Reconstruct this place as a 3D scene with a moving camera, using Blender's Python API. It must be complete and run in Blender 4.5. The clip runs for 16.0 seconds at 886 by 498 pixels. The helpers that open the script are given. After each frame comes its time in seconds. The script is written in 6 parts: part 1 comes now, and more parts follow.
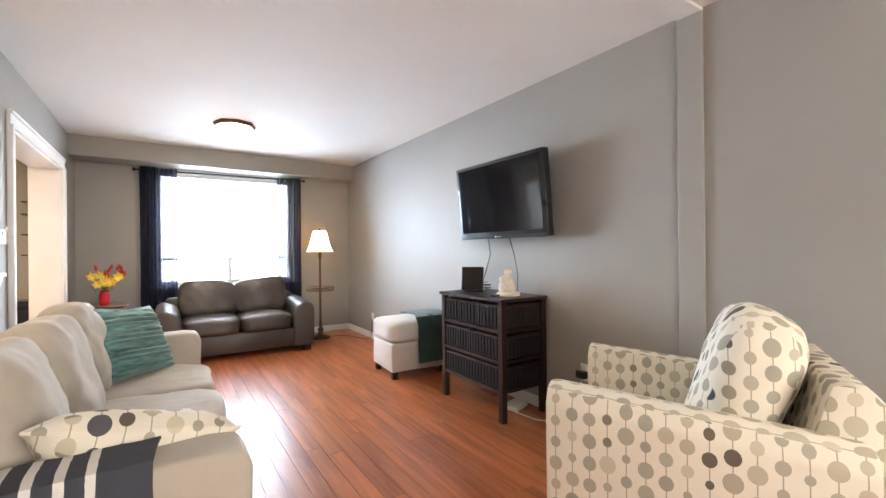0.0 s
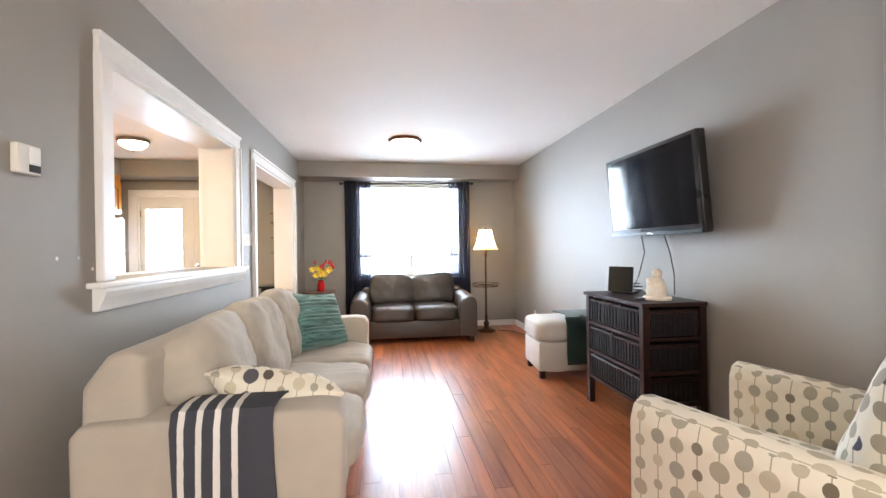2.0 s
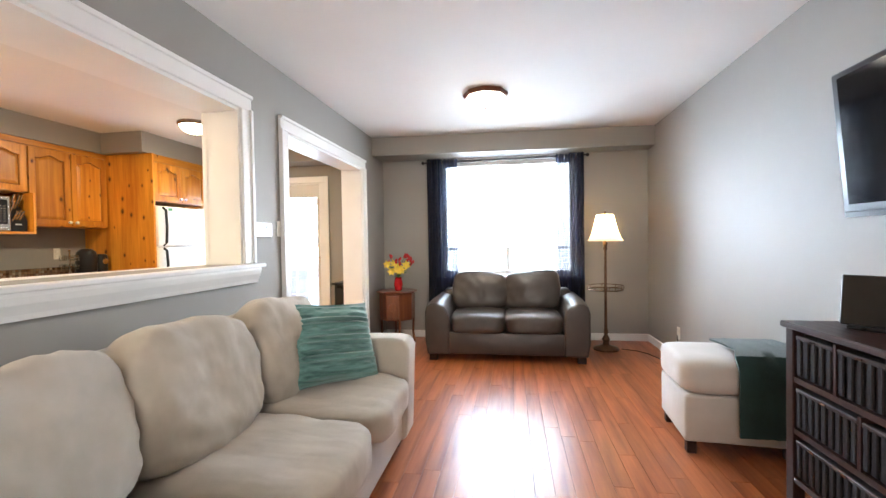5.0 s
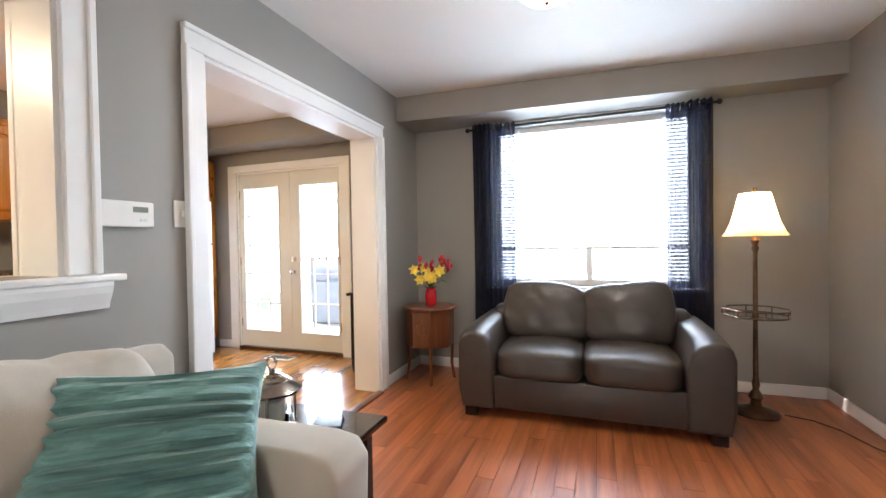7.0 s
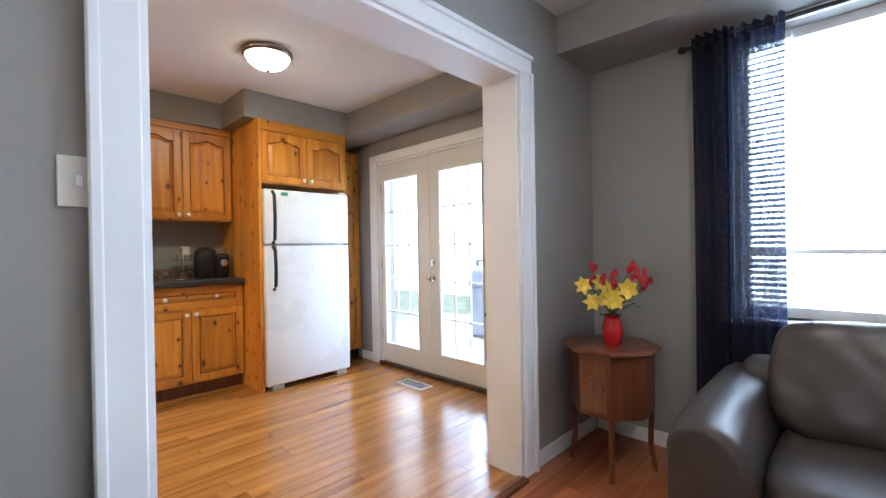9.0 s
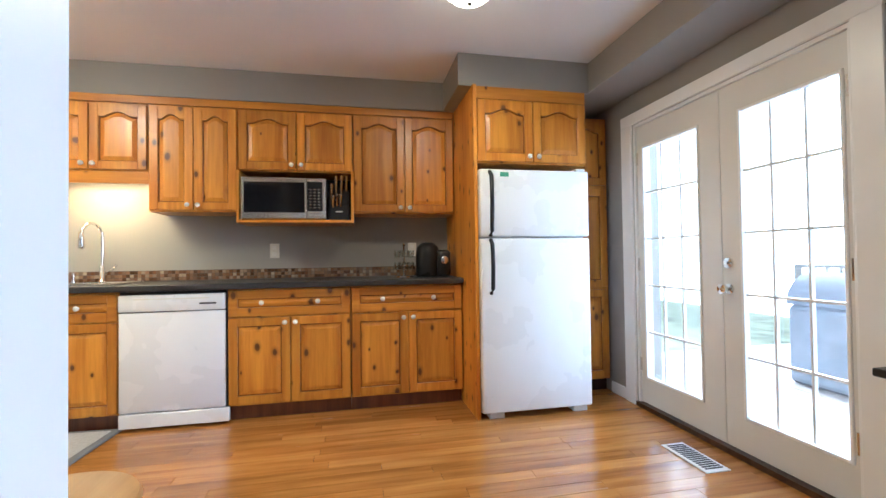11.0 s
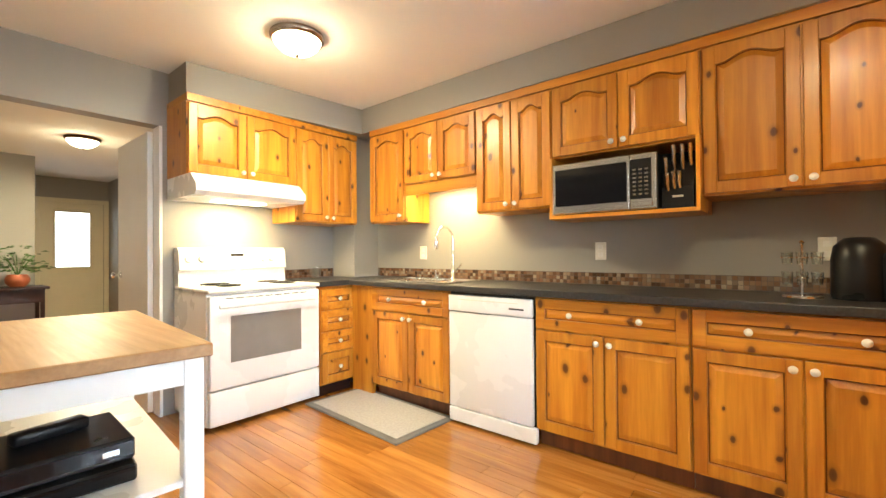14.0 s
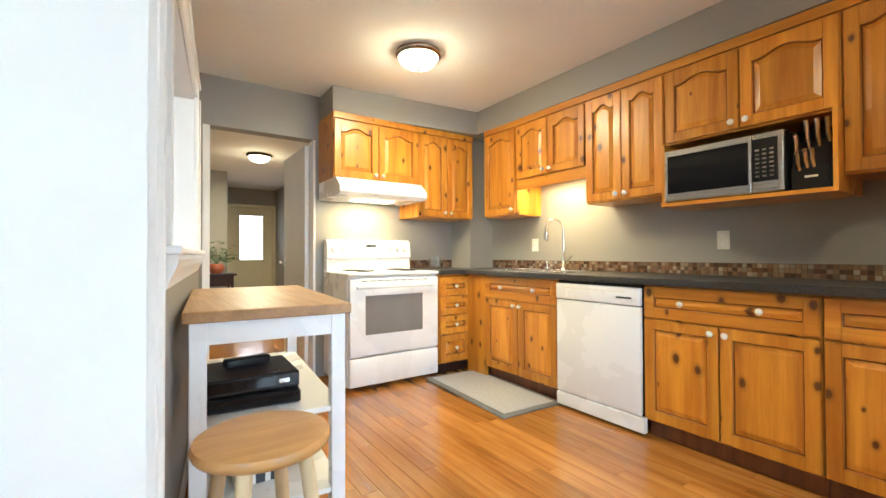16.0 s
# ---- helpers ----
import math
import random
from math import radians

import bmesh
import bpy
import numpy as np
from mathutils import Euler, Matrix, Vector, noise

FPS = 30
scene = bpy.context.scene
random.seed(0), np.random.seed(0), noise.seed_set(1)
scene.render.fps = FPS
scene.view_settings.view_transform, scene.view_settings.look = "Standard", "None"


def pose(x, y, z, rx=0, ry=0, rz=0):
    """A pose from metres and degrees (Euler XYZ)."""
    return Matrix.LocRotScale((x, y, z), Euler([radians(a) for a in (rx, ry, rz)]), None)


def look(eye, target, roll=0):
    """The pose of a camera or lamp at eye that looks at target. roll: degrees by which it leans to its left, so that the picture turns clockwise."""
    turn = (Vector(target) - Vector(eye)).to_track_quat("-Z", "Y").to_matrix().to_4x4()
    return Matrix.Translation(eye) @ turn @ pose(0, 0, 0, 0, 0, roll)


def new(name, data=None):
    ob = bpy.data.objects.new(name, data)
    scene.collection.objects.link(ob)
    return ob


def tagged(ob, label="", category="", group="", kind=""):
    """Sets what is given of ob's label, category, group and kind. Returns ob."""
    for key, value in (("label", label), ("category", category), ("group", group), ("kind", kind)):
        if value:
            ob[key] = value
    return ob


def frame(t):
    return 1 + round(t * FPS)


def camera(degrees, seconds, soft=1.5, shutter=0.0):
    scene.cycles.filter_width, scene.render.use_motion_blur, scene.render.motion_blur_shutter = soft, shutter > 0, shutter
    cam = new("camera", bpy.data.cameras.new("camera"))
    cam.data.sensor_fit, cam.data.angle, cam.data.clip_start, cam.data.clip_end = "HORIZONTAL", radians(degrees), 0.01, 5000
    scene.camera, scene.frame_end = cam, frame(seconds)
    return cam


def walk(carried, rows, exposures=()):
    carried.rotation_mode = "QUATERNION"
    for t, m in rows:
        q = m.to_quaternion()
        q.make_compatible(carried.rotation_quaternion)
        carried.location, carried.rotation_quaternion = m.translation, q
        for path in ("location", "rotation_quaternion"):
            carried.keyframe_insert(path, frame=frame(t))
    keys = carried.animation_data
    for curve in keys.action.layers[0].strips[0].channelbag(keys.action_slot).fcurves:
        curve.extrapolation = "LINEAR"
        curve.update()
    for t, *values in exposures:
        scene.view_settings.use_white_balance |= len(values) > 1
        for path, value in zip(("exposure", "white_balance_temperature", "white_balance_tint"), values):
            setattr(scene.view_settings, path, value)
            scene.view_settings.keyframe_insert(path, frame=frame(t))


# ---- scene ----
cam = camera(92.5, 16.0)
PATH = [
    (0, (0.478, 0.244, 1.194), (1.577, 1.915, 1.196), -0.6),
    (0.5, (0.539, 0.152, 1.187), (1.442, 1.937, 1.197), -0.8),
    (1, (0.635, 0.07, 1.227), (1.316, 1.95, 1.228), -0.8),
    (1.5, (0.76, 0.031, 1.202), (1.218, 1.978, 1.21), -0.8),
    (2, (0.836, 0.023, 1.203), (1.102, 2.005, 1.201), -0.8),
    (2.5, (0.895, 0.051, 1.198), (0.997, 2.049, 1.191), -0.7),
    (3, (0.969, 0.123, 1.199), (0.926, 2.122, 1.187), -0.7),
    (3.5, (1.027, 0.289, 1.2), (0.883, 2.284, 1.18), -0.7),
    (4, (1.122, 0.545, 1.21), (0.919, 2.534, 1.183), -0.8),
    (6.5, (1.34, 2.341, 1.182), (0.77, 4.258, 1.143), -1.0),
    (7, (1.281, 2.687, 1.174), (0.597, 4.567, 1.142), -1.0),
    (7.5, (1.238, 3.011, 1.161), (0.395, 4.824, 1.134), -1.1),
    (8, (1.137, 3.317, 1.162), (0.118, 5.037, 1.14), -0.9),
    (10.5, (0.326, 4.434, 1.099), (-1.551, 5.121, 1.124), -1.1),
    (11, (0.119, 4.505, 1.075), (-1.841, 4.901, 1.111), -0.8),
    (11.5, (-0.069, 4.553, 1.077), (-2.065, 4.668, 1.118), -0.7),
    (12, (-0.245, 4.589, 1.062), (-2.236, 4.399, 1.109), -0.4),
    (12.5, (-0.403, 4.642, 1.107), (-2.33, 4.107, 1.131), -0.4),
    (13, (-0.526, 4.69, 1.137), (-2.352, 3.873, 1.151), -0.5),
    (13.5, (-0.612, 4.76, 1.143), (-2.303, 3.693, 1.161), -0.6),
    (14, (-0.658, 4.823, 1.136), (-2.204, 3.554, 1.155), -0.5),
    (14.5, (-0.67, 4.854, 1.119), (-2.063, 3.42, 1.145), -0.4),
    (15, (-0.639, 4.893, 1.109), (-1.893, 3.336, 1.139), -0.4),
    (15.5, (-0.607, 4.962, 1.101), (-1.745, 3.317, 1.119), -0.5),
    (16, (-0.572, 5.049, 1.058), (-1.694, 3.393, 1.083), -0.2),
]
EXPOSURES = [
    (0.0, 0.64, 6250, 11), (3.5, 0.6, 6150, 10), (4.0, 0.56, 6150, 10), (6.5, 0.38, 6200, 11), (8.0, -0.07, 5650, 10), (11.0, -0.15, 5150, 7), (11.5, -0.27, 5050, 5), (12.0, -0.24, 4950, 5),
    (12.5, 0.02, 5650, 6), (14.0, 0.38, 6350, 4), (15.0, 0.33, 6100, 2), (16.0, 0.06, 5800, 1),
]
walk(cam, [(t, look(eye, target, roll)) for t, eye, target, roll in PATH], EXPOSURES)

# plan of the house, in metres
CEIL = 2.44
LX0, LX1, LY0, LY1 = -0.35, 2.83, -1.9, 6.46      # living room
KX0, KX1, KY0 = -3.46, -0.555, 1.38                # kitchen
SOF = 2.225                                       # underside of the bulkheads
WIN = (0.40, 2.02, 0.78, 2.19)                    # living room window: x0 x1 z0 z1
FD = (-2.59, -1.205, 2.0)                        # french doors: x0 x1 top

# ---- light ----
world = bpy.data.worlds.new("sky")
scene.world = world
world.use_nodes = True
_nt = world.node_tree
_sky = _nt.nodes.new("ShaderNodeTexSky")
_sky.sky_type, _sky.sun_disc = "NISHITA", False
_sky.sun_elevation, _sky.sun_rotation = radians(50), radians(285)
_bg = _nt.nodes["Background"]
_bg.inputs["Strength"].default_value = 0.15
_nt.links.new(_sky.outputs[0], _bg.inputs["Color"])


def lamp(name, kind, m, energy, color=(1, 1, 1), size=0.1, size_y=None):
    d = bpy.data.lights.new(name, kind)
    d.energy, d.color = energy, color
    if kind == "AREA":
        d.size = size
        if size_y:
            d.shape, d.size_y = "RECTANGLE", size_y
    elif kind == "SUN":
        d.angle = size
    else:
        d.shadow_soft_size = size
    ob = new(name, d)
    ob.matrix_world = m
    return ob


WARM = (1.0, 0.81, 0.49)
lamp("sun", "SUN", look((-20, 5, 24), (0, 0, 0)), 4.0, (1, 0.95, 0.86), radians(0.5))
lamp("window_daylight", "AREA", look((1.21, 6.78, 1.50), (1.21, 0, 1.30)), 90, (0.76, 0.88, 1.0), 1.75, 1.5)
lamp("front_daylight", "AREA", look((1.45, -2.25, 1.5), (1.1, 3, 1.2)), 92, (1.0, 0.90, 0.78), 2.0, 1.5)
lamp("garden_daylight", "AREA", look((-1.9, 10.6, 1.6), (-1.9, 0, 1.2)), 1250, (0.66, 0.82, 1.0), 6.0, 4.2)
lamp("living_bulb", "AREA", pose(1.065, 4.81, 2.30), 16, (1, 0.86, 0.68), 0.26)
lamp("kitchen_bulb", "AREA", pose(-2.06, 2.56, 2.30), 32, WARM, 0.24)
lamp("kitchen_bulb_2", "AREA", pose(-1.88, 5.06, 2.30), 16, WARM, 0.24)
lamp("kitchen_glow", "POINT", pose(-2.06, 2.56, 2.345), 13, WARM, 0.05)
lamp("hall_glow", "POINT", pose(-1.75, -1.2, 2.345), 9, WARM, 0.05)
lamp("hall_bulb", "AREA", pose(-1.75, -1.2, 2.30), 75, WARM, 0.24)
lamp("sink_tube", "AREA", look((-3.28, 2.73, 1.655), (-3.34, 2.73, 0)), 12, (1, 0.74, 0.36), 0.5, 0.06)
lamp("hood_bulb", "AREA", look((-2.15, 1.62, 1.515), (-2.15, 1.56, 0)), 14, (1, 0.76, 0.40), 0.35, 0.12)
lamp("lamp_bulb", "POINT", pose(2.262, 6.03, 1.36), 44, (1, 0.72, 0.38), 0.04)


# ---- materials ----
def nodes(name):
    m = bpy.data.materials.new(name)
    m.use_nodes = True
    return m, m.node_tree, m.node_tree.nodes["Principled BSDF"]


def link(nt, a, b):
    nt.links.new(a, b)


def mth(nt, op, a, b=None):
    n = nt.nodes.new("ShaderNodeMath")
    n.operation = op
    for i, v in enumerate((a, b)):
        if v is None:
            continue
        if isinstance(v, (int, float)):
            n.inputs[i].default_value = v
        else:
            link(nt, v, n.inputs[i])
    return n.outputs[0]


def mixc(nt, f, a, b, blend="MIX"):
    n = nt.nodes.new("ShaderNodeMix")
    n.data_type, n.blend_type = "RGBA", blend
    for i, v in ((0, f), (6, a), (7, b)):
        if isinstance(v, (int, float)):
            n.inputs[i].default_value = v
        elif isinstance(v, tuple):
            n.inputs[i].default_value = (*v, 1)
        else:
            link(nt, v, n.inputs[i])
    return n.outputs[2]


def coords(nt, space="world", scale=(1, 1, 1), shift=False):
    if space == "world":
        out = nt.nodes.new("ShaderNodeNewGeometry").outputs["Position"]
    else:
        out = nt.nodes.new("ShaderNodeTexCoord").outputs["Object"]
    mp = nt.nodes.new("ShaderNodeMapping")
    mp.inputs["Scale"].default_value = scale
    link(nt, out, mp.inputs["Vector"])
    if shift:
        r = nt.nodes.new("ShaderNodeObjectInfo").outputs["Random"]
        link(nt, mth(nt, "MULTIPLY", r, 37.0), mp.inputs["Location"])
    return mp.outputs[0]


def noise_tex(nt, vec, scale, detail=3.0, rough=0.55):
    n = nt.nodes.new("ShaderNodeTexNoise")
    n.inputs["Scale"].default_value, n.inputs["Detail"].default_value, n.inputs["Roughness"].default_value = scale, detail, rough
    link(nt, vec, n.inputs["Vector"])
    return n.outputs["Fac"]


def ramp(nt, f, stops):
    n = nt.nodes.new("ShaderNodeValToRGB")
    el = n.color_ramp.elements
    while len(el) < len(stops):
        el.new(0.5)
    for e, (p, c) in zip(el, stops):
        e.position, e.color = p, (*c, 1)
    link(nt, f, n.inputs[0])
    return n.outputs[0]


def bump(nt, bsdf, h, strength=0.2, dist=0.01):
    b = nt.nodes.new("ShaderNodeBump")
    b.inputs["Strength"].default_value, b.inputs["Distance"].default_value = strength, dist
    link(nt, h, b.inputs["Height"])
    link(nt, b.outputs[0], bsdf.inputs["Normal"])


def mat_plain(name, color, rough=0.5, metal=0.0, vary=0.12, scale=7.0, grain=160.0, bmp=0.08, space="world", coat=0.0, trans=0.0):
    m, nt, p = nodes(name)
    v = coords(nt, space)
    big, fine = noise_tex(nt, v, scale), noise_tex(nt, v, grain, 2.0)
    lo, hi = tuple(c * (1 - vary) for c in color), tuple(min(1, c * (1 + vary)) for c in color)
    c = ramp(nt, big, [(0.3, lo), (0.7, hi)])
    link(nt, c, p.inputs["Base Color"])
    link(nt, mth(nt, "ADD", mth(nt, "MULTIPLY", big, 0.16), rough - 0.08), p.inputs["Roughness"])
    p.inputs["Metallic"].default_value = metal
    p.inputs["Coat Weight"].default_value = coat
    p.inputs["Transmission Weight"].default_value = trans
    if bmp:
        bump(nt, p, fine, bmp, 0.002)
    return m


def mat_emit(name, color, strength):
    m, nt, p = nodes(name)
    p.inputs["Base Color"].default_value = (*color, 1)
    p.inputs["Emission Color"].default_value = (*color, 1)
    p.inputs["Emission Strength"].default_value = strength
    return m


def mat_wood(name, dark, light, axis=1, rough=0.35, tone=0.25, grain=1.0, coat=0.0, knots=False, coat_rough=0.12, line=0.5):
    """Wood whose grain runs along an axis; each piece takes its own tone."""
    m, nt, p = nodes(name)
    sc = [22 * grain] * 3
    sc[axis] = 1.6 * grain
    v = coords(nt, "world", tuple(sc), shift=True)
    n1 = noise_tex(nt, v, 1.0, 5.0, 0.6)
    sc2 = [90 * grain] * 3
    sc2[axis] = 3.0
    n2 = noise_tex(nt, coords(nt, "world", tuple(sc2), shift=True), 1.0, 2.0)
    c = ramp(nt, n1, [(0.3, dark), (0.62, light)])
    c = mixc(nt, mth(nt, "MULTIPLY", n2, line), c, tuple(d * 0.75 for d in dark))
    r = nt.nodes.new("ShaderNodeObjectInfo").outputs["Random"]
    g = mth(nt, "ADD", mth(nt, "MULTIPLY", r, tone), 1 - tone / 2)
    hs = nt.nodes.new("ShaderNodeHueSaturation")
    link(nt, g, hs.inputs["Value"])
    link(nt, c, hs.inputs["Color"])
    c = hs.outputs[0]
    if knots:
        vo = nt.nodes.new("ShaderNodeTexVoronoi")
        vo.inputs["Scale"].default_value = 1.0
        vo.voronoi_dimensions = "2D"
        sp, cb = nt.nodes.new("ShaderNodeSeparateXYZ"), nt.nodes.new("ShaderNodeCombineXYZ")
        link(nt, coords(nt, "world", (8.0, 8.0, 5.0), shift=True), sp.inputs[0])
        link(nt, mth(nt, "ADD", sp.outputs[0], sp.outputs[1]), cb.inputs[0])
        link(nt, mth(nt, "ADD", sp.outputs[2], mth(nt, "MULTIPLY", n1, 0.12)), cb.inputs[1])
        link(nt, cb.outputs[0], vo.inputs["Vector"])
        cs = nt.nodes.new("ShaderNodeSeparateColor")
        link(nt, vo.outputs["Color"], cs.inputs[0])
        rad = mth(nt, "ADD", mth(nt, "MULTIPLY", cs.outputs[1], 1.0), 0.45)
        dist = mth(nt, "ADD", mth(nt, "DIVIDE", vo.outputs["Distance"], rad), mth(nt, "GREATER_THAN", cs.outputs[0], 0.55))
        f = ramp(nt, dist, [(0.0, (1, 1, 1)), (0.075, (0.9, 0.9, 0.9)), (0.11, (0.3, 0.3, 0.3)), (0.2, (0, 0, 0))])
        c = mixc(nt, f, c, (0.085, 0.022, 0.006))
    link(nt, c, p.inputs["Base Color"])
    link(nt, mth(nt, "ADD", mth(nt, "MULTIPLY", n2, 0.14), rough - 0.07), p.inputs["Roughness"])
    p.inputs["Coat Weight"].default_value = coat
    p.inputs["Coat Roughness"].default_value = coat_rough
    bump(nt, p, n2, 0.012, 0.002)
    return m


def mat_fabric(name, color, vary=0.15, rough=0.9, weave=420.0, bmp=0.3, folds=0.0):
    m, nt, p = nodes(name)
    v = coords(nt, "object")
    big, fine = noise_tex(nt, v, 6.0, 4.0), noise_tex(nt, v, weave, 1.0)
    c = ramp(nt, big, [(0.3, tuple(x * (1 - vary) for x in color)), (0.7, tuple(min(1, x * (1 + vary)) for x in color))])
    link(nt, c, p.inputs["Base Color"])
    p.inputs["Roughness"].default_value = rough
    p.inputs["Sheen Weight"].default_value = 0.25
    h = fine
    if folds:
        h = mth(nt, "ADD", mth(nt, "MULTIPLY", noise_tex(nt, coords(nt, "object", (3, 9, 5)), 1.0, 2.0), folds), mth(nt, "MULTIPLY", fine, 0.05))
    bump(nt, p, h, bmp, 0.02 if folds else 0.002)
    return m


def mat_dots(name):
    """Cream cloth printed with ovals strung on thin vertical lines."""
    m, nt, p = nodes(name)
    tc = nt.nodes.new("ShaderNodeTexCoord")
    s = nt.nodes.new("ShaderNodeSeparateXYZ")
    link(nt, tc.outputs["Object"], s.inputs[0])
    sn = nt.nodes.new("ShaderNodeSeparateXYZ")
    link(nt, tc.outputs["Normal"], sn.inputs[0])
    flat = mth(nt, "GREATER_THAN", mth(nt, "ABSOLUTE", sn.outputs[2]), 0.72)
    side = mth(nt, "GREATER_THAN", mth(nt, "ABSOLUTE", sn.outputs[0]), 0.6)
    mix = nt.nodes.new("ShaderNodeMix")
    link(nt, flat, mix.inputs[0]); link(nt, s.outputs[2], mix.inputs[2]); link(nt, s.outputs[1], mix.inputs[3])
    vv = mix.outputs[0]
    mix2 = nt.nodes.new("ShaderNodeMix")
    link(nt, side, mix2.inputs[0]); link(nt, s.outputs[0], mix2.inputs[2]); link(nt, s.outputs[1], mix2.inputs[3])
    uu = mth(nt, "ADD", mix2.outputs[0], 5.0)
    u = mth(nt, "DIVIDE", uu, 0.058)
    iu, fu = mth(nt, "FLOOR", u), mth(nt, "SUBTRACT", mth(nt, "FRACT", u), 0.5)

    def rnd(a, b, w):
        cx = nt.nodes.new("ShaderNodeCombineXYZ")
        link(nt, a, cx.inputs[0])
        if b is not None:
            link(nt, b, cx.inputs[1])
        cx.inputs[2].default_value = w
        wn = nt.nodes.new("ShaderNodeTexWhiteNoise")
        link(nt, cx.outputs[0], wn.inputs["Vector"])
        return wn.outputs["Value"]
    v = mth(nt, "ADD", mth(nt, "DIVIDE", vv, 0.075), mth(nt, "MULTIPLY", rnd(iu, None, 1.0), 9.0))
    v = mth(nt, "ADD", v, 50.0)
    iv, fv = mth(nt, "FLOOR", v), mth(nt, "SUBTRACT", mth(nt, "FRACT", v), 0.5)
    size = mth(nt, "ADD", mth(nt, "MULTIPLY", rnd(iu, iv, 2.0), 0.26), 0.20)
    dx, dy = mth(nt, "DIVIDE", fu, 1.0), mth(nt, "MULTIPLY", fv, 1.15)
    d = mth(nt, "SQRT", mth(nt, "ADD", mth(nt, "MULTIPLY", dx, dx), mth(nt, "MULTIPLY", dy, dy)))
    on = mth(nt, "LESS_THAN", d, size)
    line = mth(nt, "LESS_THAN", mth(nt, "ABSOLUTE", fu), 0.03)
    tone = nt.nodes.new("ShaderNodeMix")
    col = ramp(nt, mth(nt, "ADD", mth(nt, "MULTIPLY", rnd(iu, None, 5.0), 0.8), mth(nt, "MULTIPLY", rnd(iu, iv, 3.0), 0.2)),
               [(0.0, (0.55, 0.47, 0.33)), (0.3, (0.36, 0.33, 0.26)), (0.5, (0.62, 0.55, 0.40)), (0.68, (0.13, 0.10, 0.075)), (0.84, (0.085, 0.085, 0.11)), (1.0, (0.20, 0.15, 0.07))])
    base = mixc(nt, noise_tex(nt, tc.outputs["Object"], 8.0), (0.74, 0.68, 0.55), (0.82, 0.76, 0.64))
    c = mixc(nt, line, base, (0.42, 0.36, 0.26))
    c = mixc(nt, on, c, col)
    link(nt, c, p.inputs["Base Color"])
    p.inputs["Roughness"].default_value = 0.9
    bump(nt, p, noise_tex(nt, tc.outputs["Object"], 400.0, 1.0), 0.25, 0.002)
    return m


def mat_stripes(name):
    """Charcoal knit with bold off-white stripes across its local x."""
    m, nt, p = nodes(name)
    tc = nt.nodes.new("ShaderNodeTexCoord")
    s = nt.nodes.new("ShaderNodeSeparateXYZ")
    link(nt, tc.outputs["Object"], s.inputs[0])
    wob = mth(nt, "MULTIPLY", mth(nt, "SUBTRACT", noise_tex(nt, tc.outputs["Object"], 30.0), 0.5), 0.006)
    u = mth(nt, "ADD", s.outputs[0], wob)
    f = mth(nt, "FRACT", mth(nt, "DIVIDE", mth(nt, "ADD", u, 3.0), 0.056))
    on = mth(nt, "MULTIPLY", mth(nt, "LESS_THAN", f, 0.36), mth(nt, "LESS_THAN", u, 0.12))
    c = mixc(nt, on, (0.055, 0.058, 0.072), (0.72, 0.70, 0.66))
    link(nt, c, p.inputs["Base Color"])
    p.inputs["Roughness"].default_value = 0.95
    bump(nt, p, noise_tex(nt, tc.outputs["Object"], 250.0, 2.0), 0.5, 0.004)
    return m


def mat_ruffle(name):
    m, nt, p = nodes(name)
    v = coords(nt, "object", (3, 30, 30))
    n = noise_tex(nt, v, 1.0, 3.0)
    # hollows of the ruffle bump coloured dark, painting in the shade between ruffles
    c = ramp(nt, n, [(0.3, (0.03, 0.10, 0.092)), (0.62, (0.17, 0.34, 0.31))])
    link(nt, c, p.inputs["Base Color"])
    p.inputs["Roughness"].default_value = 0.8
    p.inputs["Sheen Weight"].default_value = 0.4
    bump(nt, p, n, 0.8, 0.014)
    return m


def mat_glass(name, tint=(1, 1, 1), rough=0.0):
    m, nt, p = nodes(name)
    p.inputs["Base Color"].default_value = (*tint, 1)
    p.inputs["Roughness"].default_value = rough
    p.inputs["Transmission Weight"].default_value = 1.0
    p.inputs["IOR"].default_value = 1.45
    return m


def mat_sheer(name, color, clear):
    m, nt, p = nodes(name)
    p.inputs["Base Color"].default_value = (*color, 1)
    p.inputs["Roughness"].default_value = 0.9
    tr = nt.nodes.new("ShaderNodeBsdfTransparent")
    tl = nt.nodes.new("ShaderNodeBsdfTranslucent")
    tl.inputs[0].default_value = (*color, 1)
    a, b = nt.nodes.new("ShaderNodeMixShader"), nt.nodes.new("ShaderNodeMixShader")
    a.inputs[0].default_value = 0.5
    link(nt, p.outputs[0], a.inputs[1]); link(nt, tl.outputs[0], a.inputs[2])
    f = mth(nt, "MULTIPLY", noise_tex(nt, coords(nt, "world", (60, 60, 400)), 1.0, 1.0), clear * 2)
    link(nt, f, b.inputs[0])
    link(nt, a.outputs[0], b.inputs[1]); link(nt, tr.outputs[0], b.inputs[2])
    link(nt, b.outputs[0], nt.nodes["Material Output"].inputs[0])
    return m


def mat_shade(name, color):
    m, nt, p = nodes(name)
    p.inputs["Base Color"].default_value = (*color, 1)
    p.inputs["Roughness"].default_value = 0.9
    tl = nt.nodes.new("ShaderNodeBsdfTranslucent")
    tl.inputs[0].default_value = (*color, 1)
    a = nt.nodes.new("ShaderNodeMixShader")
    a.inputs[0].default_value = 0.6
    link(nt, p.outputs[0], a.inputs[1]); link(nt, tl.outputs[0], a.inputs[2])
    link(nt, a.outputs[0], nt.nodes["Material Output"].inputs[0])
    return m


